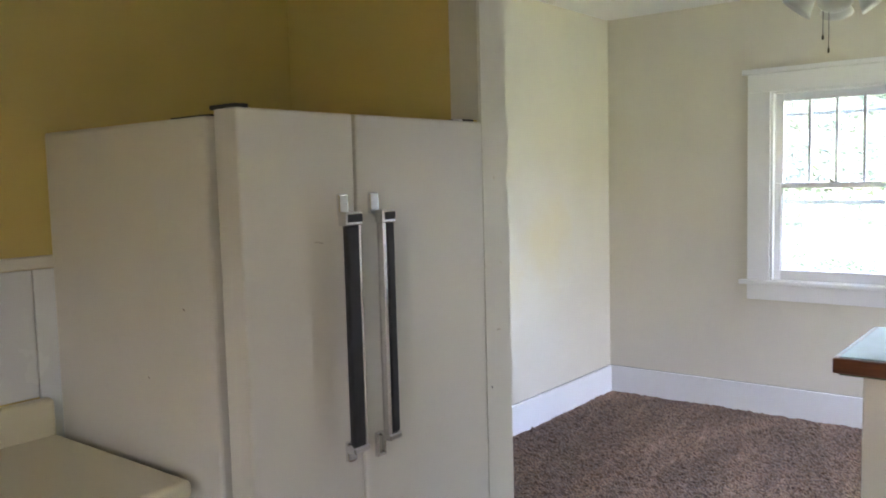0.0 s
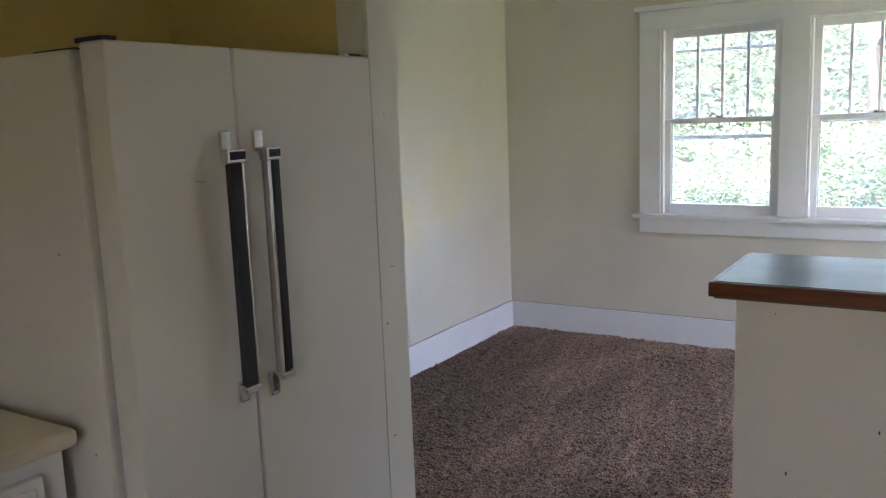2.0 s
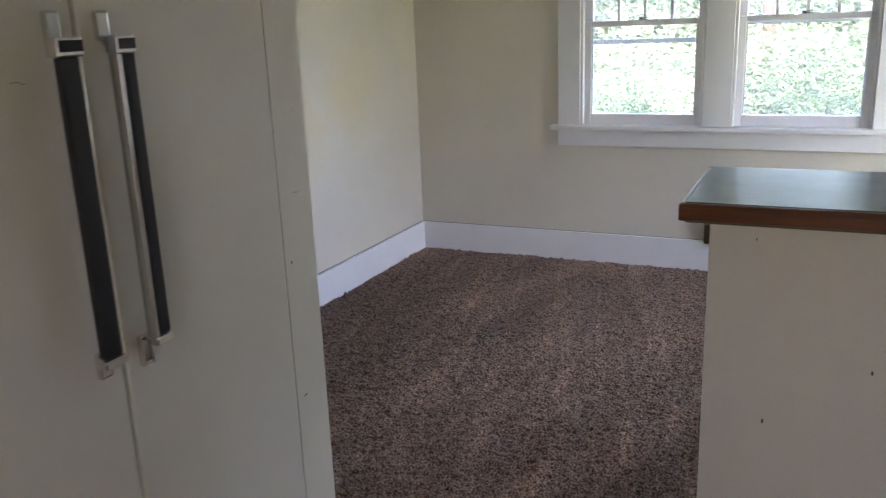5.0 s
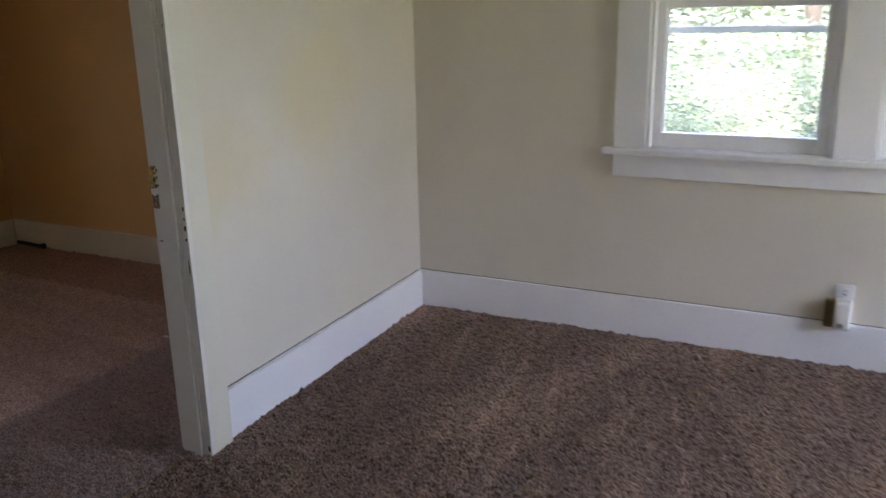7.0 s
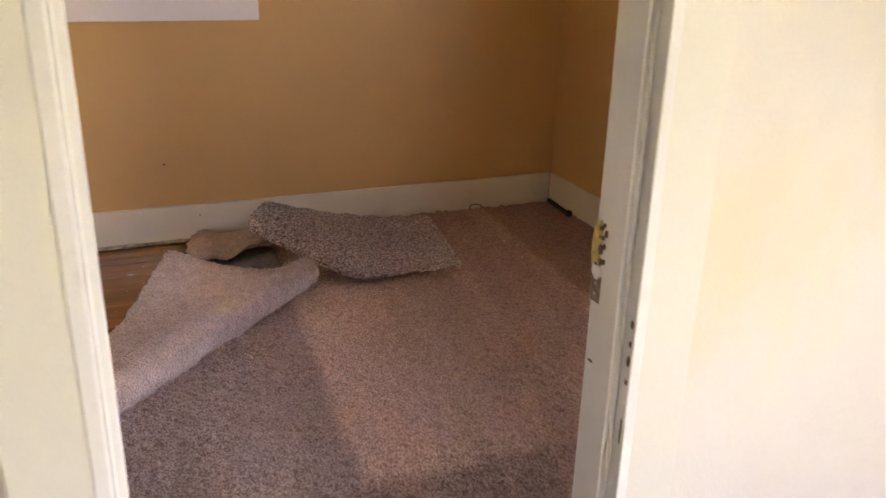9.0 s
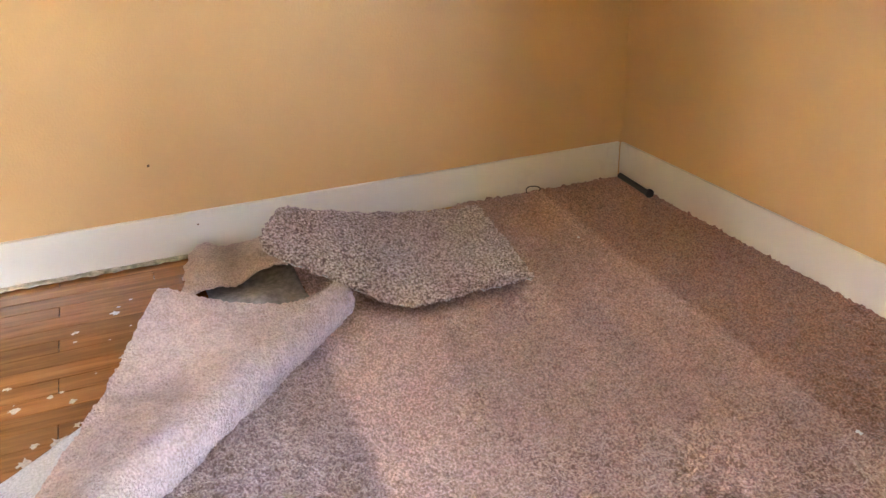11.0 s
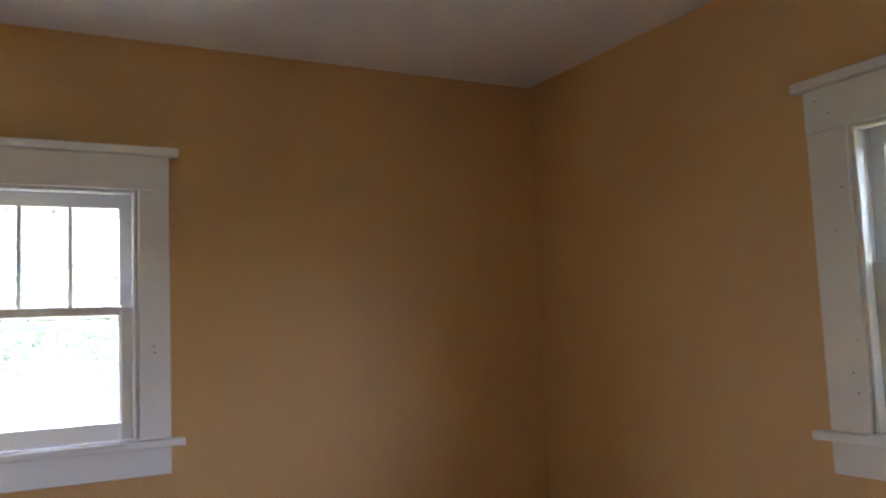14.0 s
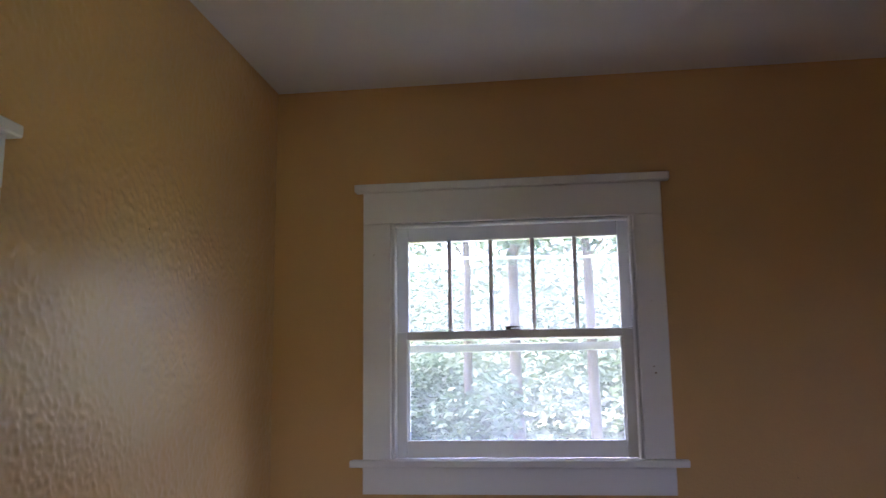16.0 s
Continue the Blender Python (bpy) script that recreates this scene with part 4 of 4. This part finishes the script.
def ceiling_fan(x, y):
    f = thing("ceiling_fan", "white ceiling fan with frosted tulip light shades and pull chains", "ceiling fan", pose(x, y, 0))
    part("canopy", lathe([(0.075, CEIL), (0.07, CEIL - 0.03), (0.03, CEIL - 0.06), (0.012, CEIL - 0.065)][::-1], 24), MAT_FAN, f, smooth=True)
    part("downrod", lathe([(0.012, CEIL - 0.12), (0.012, CEIL - 0.06)], 12), MAT_FAN, f)
    part("motor_housing", lathe([(0.05, 2.34), (0.11, 2.36), (0.13, 2.40), (0.11, 2.46), (0.04, 2.49)], 32), MAT_FAN, f, smooth=True)
    part("light_fitter", lathe([(0.03, 2.23), (0.06, 2.25), (0.065, 2.30), (0.04, 2.345)], 24), MAT_FAN, f, smooth=True)
    for k in range(5):
        bl = part("blade", box(0.16, 0.62, -0.06, 0.06, 2.385, 2.392, 0.003), MAT_FAN, f)
        bl.matrix_basis = pose(0, 0, 0, 0, 0, 72 * k + 20)
        part("bracket", box(0.10, 0.2, -0.02, 0.02, 2.378, 2.3845, 0.002), MAT_FAN, bl)
    for k in range(4):
        bm = lathe([(0.022, 0.0), (0.032, -0.015), (0.044, -0.05), (0.058, -0.085), (0.066, -0.10), (0.062, -0.10), (0.052, -0.082), (0.038, -0.05), (0.02, -0.018)], 24)
        s = part("shade", bm, MAT_SHADE, f, "frosted glass tulip shade", smooth=True)
        s.matrix_basis = pose(0, 0, 0, 0, 0, 90 * k + 12) @ pose(0.085, 0, 2.275, 0, -38, 0)
    for dx, zb in ((-0.02, 2.035), (-0.042, 2.09)):
        ch = part("pull_chain", moved(lathe([(0.0013, zb), (0.0013, 2.24)], 6), dx, -0.02, 0), MAT_BRONZE, f, "thin metal pull chain")
        part("pull_knob", moved(lathe([(0.002, zb - 0.022), (0.005, zb - 0.016), (0.004, zb - 0.004), (0.0015, zb)], 10), dx, -0.02, 0), MAT_BRONZE, ch)


ceiling_fan(1.85, -1.65)


# ---- bedroom floor: boards, torn carpet, bits ----
def sheet(grid_u, grid_v, place, thickness):
    """A thick sheet over a (u, v) grid, 0 to 1 each, placed by place(u, v)."""
    bm = bmesh.new()
    points = [[Vector(place(i / grid_u, j / grid_v)) for j in range(grid_v + 1)] for i in range(grid_u + 1)]
    top = [[bm.verts.new(p) for p in row] for row in points]
    low = [[bm.verts.new((p.x, p.y, p.z - thickness)) for p in row] for row in points]
    for i in range(grid_u):
        for j in range(grid_v):
            bm.faces.new((top[i][j], top[i + 1][j], top[i + 1][j + 1], top[i][j + 1]))
            bm.faces.new((low[i][j], low[i][j + 1], low[i + 1][j + 1], low[i + 1][j]))
    rim = [(i, 0) for i in range(grid_u)] + [(grid_u, j) for j in range(grid_v)] + [(i, grid_v) for i in range(grid_u, 0, -1)] + [(0, j) for j in range(grid_v, 0, -1)]
    for (a, b), (c, d) in zip(rim, rim[1:] + rim[:1]):
        bm.faces.new((top[a][b], low[a][b], low[c][d], top[c][d]))
    return bm


def lerp(a, b, t):
    return Vector(a) + (Vector(b) - Vector(a)) * t


def smooth(t):
    return t * t * (3 - 2 * t)


def rough(p, seed, amount=0.006):
    return Vector((noise.noise((p[0] * 14, p[1] * 14, seed)), noise.noise((p[0] * 14, p[1] * 14, seed + 9)), noise.noise((p[0] * 14, p[1] * 14, seed + 5)))) * amount


def fold_point(u, v):
    """Across (v) from the torn edge up to the rolled ridge and round it to the floor; along (u) from the wall end to the near end."""
    crest = lerp((-2.27, -1.565, 0.125), (-1.02, -2.815, 0.12), u)
    if u < 0.32:
        torn = lerp((-2.36, -2.15, 0.20), (-2.02, -2.36, 0.055), smooth(u / 0.32) ** 0.7)
    else:
        torn = lerp((-2.02, -2.36, 0.055), (-1.19, -2.74, 0.03), (u - 0.32) / 0.68)
    out = Vector((0.7071, 0.7071, 0))
    r = 0.062
    centre = crest - out * 0.045
    if v < 0.62:
        t = v / 0.62
        p = lerp(torn, centre, t)
        p.z = torn.z + (2 * r - torn.z) * math.sin(math.pi / 2 * t) - (0.045 * (1 - u) ** 2 + 0.004) * math.sin(math.pi * t) * (1 - 0.3 * t)
        p += Vector((0.06, 0.06, 0)) * math.sin(math.pi * t) * (1 - u) ** 3
    else:
        a = radians(90 - (v - 0.62) / 0.38 * 170)
        p = centre + out * (r * math.cos(a)) + Vector((0, 0, r * math.sin(a) - r))
        p.z = max(r + r * math.sin(a), 0.006)
    return p + rough(p, 1, 0.009) + rough(p * 6.5, 14, 0.005) + Vector((random.gauss(0, 1), random.gauss(0, 1), random.gauss(0, 1))) * 0.0016


fold = tagged(new("folded_carpet", mesh_of("folded_carpet", sheet(210, 120, fold_point, 0.012), MAT_CARPET_FOLD, True)),
              "pulled-up brown carpet edge rolled over on bare boards", "carpet")


def scrap_point(u, v):
    """A loose offcut: u from the wall side to the front, v from the fold side to the far corner."""
    back = lerp((-2.80, -1.62, 0.19), (-2.94, -0.79, 0.012), v)
    back.z = 0.012 + 0.178 * (1 - v) ** 1.6
    if v < 0.42:
        front = lerp((-2.49, -1.80, 0.19), (-2.17, -1.39, 0.034), v / 0.42)
        front.z = 0.034 + 0.165 * (1 - v / 0.42) ** 1.2
    else:
        front = lerp((-2.17, -1.39, 0.034), (-2.20, -0.91, 0.030), (v - 0.42) / 0.58)
    p = back.lerp(front, u)
    p.z += 0.05 * math.sin(math.pi * u) * (1 - v) ** 1.5 + 0.020
    p.x += 0.10 * (1 - u) * max(0.0, v - 0.72) * (1 if v < 0.93 else 0.4)
    e = min(u, 1 - u, v, 1 - v)
    jag = 0.018 if e < 0.02 else 0.0
    return p + rough(p, 3, 0.009) + rough(p * 6.5, 13, 0.007) + Vector((noise.noise((u * 30, v * 30, 1)), noise.noise((u * 30, v * 30, 2)), 0)) * jag + Vector((random.gauss(0, 1), random.gauss(0, 1), random.gauss(0, 1))) * 0.0022


offcut = tagged(new("carpet_offcut", mesh_of("carpet_offcut", sheet(190, 220, scrap_point, 0.018), MAT_CARPET_SCRAP, True)),
       "loose mauve-grey carpet offcut lying over the fold", "carpet offcut")


part("backing", sheet(50, 60, lambda u, v: scrap_point(0.01 + 0.98 * u, 0.01 + 0.98 * v) - Vector((0, 0, 0.0195)), 0.003), MAT_BACKING, offcut, "pale woven backing")


def flap_point(u, v):
    p = lerp(lerp((-2.99, -1.99, 0.025), (-2.99, -1.63, 0.035), v), lerp((-2.54, -2.08, 0.06), (-2.61, -1.70, 0.08), v), u)
    p.z += 0.035 * math.sin(math.pi * u) + 0.012 * math.sin(9 * v)
    return p + rough(p, 6, 0.02) + Vector((random.gauss(0, 1), random.gauss(0, 1), random.gauss(0, 1))) * 0.0015


tagged(new("carpet_strip", mesh_of("carpet_strip", sheet(40, 44, flap_point, 0.010), MAT_CARPET_FOLD, True)), "small torn strip of carpet by the baseboard", "carpet offcut")


def pad_point(u, v):
    p = lerp(lerp((-2.03, -2.38, 0.0), (-1.93, -2.34, 0.030), v), lerp((-1.50, -2.97, 0.0), (-1.22, -2.76, 0.02), v), u)
    return p + rough(p, 8, 0.006)


tagged(new("carpet_backing", mesh_of("carpet_backing", sheet(24, 12, pad_point, 0.004), MAT_BACKING, True)), "white woven backing curling from the carpet", "carpet backing")


def cloth_point(u, v):
    p = lerp(lerp((-2.92, -2.0, 0.006), (-2.92, -1.68, 0.006), v), lerp((-2.32, -1.98, 0.006), (-2.32, -1.66, 0.006), v), u)
    p.z += 0.012 + 0.02 * noise.noise((p.x * 9, p.y * 9, 2)) + 0.02 * math.exp(-((u - 0.45) / 0.2) ** 2) * v
    return p


tagged(new("carpet_pad", mesh_of("carpet_pad", sheet(30, 20, cloth_point, 0.004), MAT_PAD, True)), "crumpled grey-white carpet pad under the fold", "carpet pad")

tack = tagged(new("tack_strip", mesh_of("tack_strip", sheet(90, 2, lambda u, v: Vector((BED_W + 0.022 + v * (0.03 + 0.012 * noise.noise((u * 40, 0, 3))), BED_S + 0.05 + u * 1.5, 0.004 + 0.004 * noise.noise((u * 25, v * 3, 1)))), 0.007), MAT_TACK)),
              "splintered pale tack strip along the baseboard", "tack strip", kind="structure")

stick = thing("curtain_rod_piece", "short black metal rod lying by the baseboard", "rod", pose(-2.965, -0.03, 0.030, 0, 0, -5))
part("rod", moved(lathe([(0.013, 0), (0.013, 0.25)], 12, "x"), 0, 0, 0), MAT_BLACK, stick)
part("end_knob", moved(lathe([(0.01, 0), (0.019, 0.006), (0.02, 0.02), (0.012, 0.032)], 14, "x"), 0.25, 0, 0.004), MAT_BLACK, stick)


def wire_loop(name, centre, radius, label):
    cu = bpy.data.curves.new(name, "CURVE")
    cu.dimensions, cu.bevel_depth = "3D", 0.0025
    sp = cu.splines.new("BEZIER")
    sp.bezier_points.add(4)
    for k, p in enumerate(sp.bezier_points):
        a = radians(-20 + 55 * k)
        p.co = (centre[0] + 0.3 * radius * math.sin(2 * a), centre[1] + radius * math.cos(a), centre[2] + 0.7 * radius * math.sin(a))
        p.handle_left_type = p.handle_right_type = "AUTO"
    cu.materials.append(MAT_BRONZE)
    return tagged(new(name, cu), label, "wire")


wire_loop("wire_loop", (-3.005, -0.47, 0.012), 0.035, "small dark wire loop standing out of the carpet edge")

flecks = bmesh.new()
rnd = random.Random(5)
for _ in range(30):
    x, y, s = rnd.uniform(-2.9, -1.75), rnd.uniform(-2.95, -2.1), rnd.uniform(0.002, 0.007)
    ring = [flecks.verts.new((x + s * rnd.uniform(0.5, 1.2) * math.cos(a), y + 1.6 * s * rnd.uniform(0.5, 1.2) * math.sin(a), -0.0088)) for a in [k * math.pi / 3.5 for k in range(7)]]
    flecks.faces.new(ring)
for x, y, s in ((-1.96, -2.47, 0.035), (-1.97, -2.54, 0.016), (-2.17, -2.60, 0.018), (-2.15, -2.44, 0.012), (-2.66, -2.30, 0.016), (-2.57, -2.43, 0.013), (-2.20, -2.50, 0.010), (-2.02, -2.43, 0.012), (-1.90, -2.56, 0.022), (-2.30, -2.62, 0.012)):
    ring = [flecks.verts.new((x + s * rnd.uniform(0.35, 1.3) * math.cos(a), y + s * rnd.uniform(0.35, 1.3) * math.sin(a), -0.0086)) for a in [k * math.pi / 7 for k in range(14)]]
    flecks.faces.new(ring)
solid("paint_flecks", flecks, MAT_FLECK, "white paint flecks on the bare boards", "debris", "stuff")

for k, (x, y, s) in enumerate(((-1.088, -0.557, 0.016), (-2.465, -0.558, 0.010), (-0.878, -0.874, 0.018))):
    crumb = sheet(4, 3, lambda u, v: Vector((x + s * (u - 0.5), y + 0.6 * s * (v - 0.5), 0.017 + 0.006 * noise.noise((u * 5, v * 5, k)))), 0.004)
    tagged(new("carpet_crumb", mesh_of("carpet_crumb", crumb, MAT_PLASTIC_W)), "small white crumb of plaster on the carpet", "debris", "crumbs on the carpet")

# ---- outside ----
solid("ground", box(-400, 400, -400, 400, -0.9, -0.6), MAT_GRASS, "mown lawn reaching to the distance", "lawn")


def leaves(bm, centre, size, count, leaf, seed):
    """Small folded leaves in an uneven clump."""
    rnd = random.Random(seed)
    for _ in range(count):
        d = Vector((rnd.gauss(0, 1), rnd.gauss(0, 1), rnd.gauss(0, 1))).normalized() * rnd.uniform(0.35, 1.0) ** 0.6
        p = Vector((centre[0] + d.x * size[0], centre[1] + d.y * size[1], centre[2] + d.z * size[2]))
        s = leaf * rnd.uniform(0.6, 1.4)
        q = Euler((rnd.uniform(-0.9, 0.9), rnd.uniform(-0.9, 0.9), rnd.uniform(0, 6.3))).to_matrix()
        vs = [bm.verts.new(p + q @ Vector(c) * s) for c in ((0, -1, 0), (0.5, -0.1, 0.12), (0, 1, 0), (-0.5, -0.1, 0.12))]
        bm.faces.new((vs[0], vs[1], vs[2]))
        bm.faces.new((vs[0], vs[2], vs[3]))


def tree(x, y, trunk_r, height, crown_lo, spread, count, seed, leaf=0.08, label="tall leafy tree beyond the lawn"):
    rnd = random.Random(seed)
    t = thing("tree", label, "tree", pose(x, y, -0.6), group="trees outside")
    bm = bmesh.new()

    def limb(p0, p1, r0, r1, n=7, k=5):
        rings = []
        for i in range(k + 1):
            c = Vector(p0).lerp(Vector(p1), i / k) + Vector((noise.noise((seed, i * 0.7, 1)), noise.noise((seed, i * 0.7, 5)), 0)) * r0 * 0.8
            r = r0 + (r1 - r0) * i / k
            rings.append([bm.verts.new(c + Vector((r * math.cos(6.2832 * j / n), r * math.sin(6.2832 * j / n), 0))) for j in range(n)])
        for a, b in zip(rings, rings[1:]):
            for j in range(n):
                bm.faces.new((a[j], a[(j + 1) % n], b[(j + 1) % n], b[j]))
        return Vector(p1)
    limb((0, 0, 0), (rnd.uniform(-0.2, 0.2), rnd.uniform(-0.2, 0.2), height), trunk_r, trunk_r * 0.3, 9, 8)
    tips = []
    for k in range(9):
        h = crown_lo + (height - crown_lo) * k / 9
        a = k * 2.4 + rnd.uniform(-0.4, 0.4)
        ln = spread * rnd.uniform(0.6, 1.0)
        tips.append(limb((0, 0, h), (ln * math.cos(a), ln * math.sin(a), h + ln * 0.35), trunk_r * 0.3, trunk_r * 0.06, 6, 4))
    part("trunk", bm, MAT_BARK, t, smooth=True)
    lv = bmesh.new()
    for k, p in enumerate(tips):
        leaves(lv, p, (spread * 0.5, spread * 0.5, spread * 0.4), count // 7, leaf, seed * 31 + k)
        leaves(lv, p * 0.6 + Vector((0, 0, p.z * 0.4)), (spread * 0.4, spread * 0.4, spread * 0.3), count // 30, leaf, seed * 57 + k)
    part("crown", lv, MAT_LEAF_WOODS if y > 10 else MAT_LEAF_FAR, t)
    return t


def shrub(x, y, w, h, count, seed, leaf=0.045, material=None, label="dense leafy green shrub"):
    bm = bmesh.new()
    rnd = random.Random(seed)
    for k in range(14):
        a, r = rnd.uniform(0, 6.28), rnd.uniform(0, 0.75)
        leaves(bm, (w * r * math.cos(a), w * 0.7 * r * math.sin(a), h * rnd.uniform(0.12, 0.85)), (w * 0.42, w * 0.35, h * 0.24), count // 14, leaf, seed * 13 + k)
    ob = new("shrub", mesh_of("shrub", bm, material or MAT_LEAF))
    ob.location = (x, y, -0.6)
    return tagged(ob, label, "shrub", "shrubs outside")


for k, (x, y, w, h, n) in enumerate(((0.2, 5.0, 0.9, 1.5, 7000), (1.75, 4.4, 1.0, 1.9, 12000), (2.9, 3.7, 1.3, 2.05, 15000), (4.4, 4.2, 1.3, 2.3, 13000), (-0.4, 8.5, 2.2, 1.6, 6000), (2.4, 9.4, 2.4, 1.8, 6000), (4.6, 8.8, 2.4, 2.1, 6000))):
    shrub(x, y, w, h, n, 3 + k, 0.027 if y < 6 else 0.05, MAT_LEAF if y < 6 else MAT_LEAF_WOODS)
for k, (x, y, w, h, n) in enumerate(((-10.6, -4.6, 1.5, 2.4, 9000), (-11.0, -3.0, 1.1, 2.1, 7000), (-13.0, -5.5, 2.2, 2.9, 9000), (-13.5, -3.9, 1.9, 2.7, 9000), (-16, 1.6, 2.0, 2.6, 6000), (-14, -8.2, 2.4, 2.9, 7000), (-20, 2.5, 3.2, 3.4, 7000))):
    shrub(x, y, w, h, n, 23 + k, 0.055, MAT_LEAF_FAR)
for k, (x, y, r, h, lo, sp, n) in enumerate(((-12.2, -3.31, 0.085, 7.5, 3.9, 2.0, 3000), (-12.6, -2.60, 0.115, 8, 3.9, 2.2, 3000), (-12.0, -1.44, 0.10, 7.5, 3.9, 2.0, 2600), (-21, -8, 0.25, 8, 2.4, 3.2, 3400),
                                              (1.0, 17, 0.22, 7.5, 2.2, 3.2, 3000), (-4.5, 18, 0.22, 7.5, 2.2, 3.2, 3000), (6.5, 17, 0.22, 7.5, 2.2, 3.2, 3000))):
    tree(x, y, r, h, lo, sp, n, 60 + k)

woods = bmesh.new()
rnd = random.Random(77)
for k in range(160):
    a = radians(215 - 150 * k / 159)   # an arc of woodland west and north of the house
    d = rnd.uniform(28, 38)
    leaves(woods, (d * math.cos(a), -2 + d * math.sin(a), rnd.uniform(0.5, 7.0) if k % 3 else rnd.uniform(0.0, 4.0)), (3.4, 3.4, 2.8), 1300, 0.15, 900 + k)
solid("far_woods", woods, MAT_LEAF_WOODS, "green woodland across the lawn, paled in colour for haze", "woods", "stuff")

hill = bmesh.new()   # a wooded rise closing the distance, haze mixed into its colour
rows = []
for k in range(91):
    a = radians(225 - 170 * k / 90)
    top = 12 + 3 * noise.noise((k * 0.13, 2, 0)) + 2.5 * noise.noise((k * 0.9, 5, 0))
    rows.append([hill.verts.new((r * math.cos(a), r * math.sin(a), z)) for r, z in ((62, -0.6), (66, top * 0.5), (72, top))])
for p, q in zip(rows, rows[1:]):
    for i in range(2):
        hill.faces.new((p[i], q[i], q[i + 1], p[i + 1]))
solid("backdrop", hill, plain("haze_tinted_rise", (0.13, 0.18, 0.15), 0.9, 0.0, 0.45, 0.8), "wooded rise in the distance, coloured blue-green for haze", "backdrop")

line = bpy.data.curves.new("power_line", "CURVE")
line.dimensions, line.bevel_depth = "3D", 0.012
for dz in (0.0, 0.35):
    sp = line.splines.new("POLY")
    sp.points.add(16)
    for k, p in enumerate(sp.points):
        y = -20 + 40 * k / 16
        p.co = (-7.5, y, 2.55 + dz + 0.002 * y * y - 0.012 * y, 1)
line.materials.append(MAT_ALU)
tagged(new("power_line", line), "pale overhead cables across the yard", "cable")

# ---- floorboards, the last pieces ----
boards = thing("floorboards", "worn reddish varnished boards bared under the carpet", "floorboards", kind="structure")
plank = mesh_of("plank", box(0, 0.0815, 0, 1.0, -0.035, -0.010, 0.0015), MAT_FLOORBOARD)
rnd = random.Random(11)
for k in range(22):
    x = BED_W + 0.001 + 0.083 * k
    y = BED_S + 0.001 - 0.0
    for length in ((0.62, 0.9) if k % 3 == 0 else (0.95, 0.57) if k % 3 == 1 else (0.35, 1.17)):
        ob = new("plank", plank)
        ob.parent = boards
        ob.matrix_basis = Matrix.Translation((x, y, rnd.uniform(-0.0006, 0.0006))) @ Matrix.Diagonal((1, length - 0.002, 1, 1))
        y += length
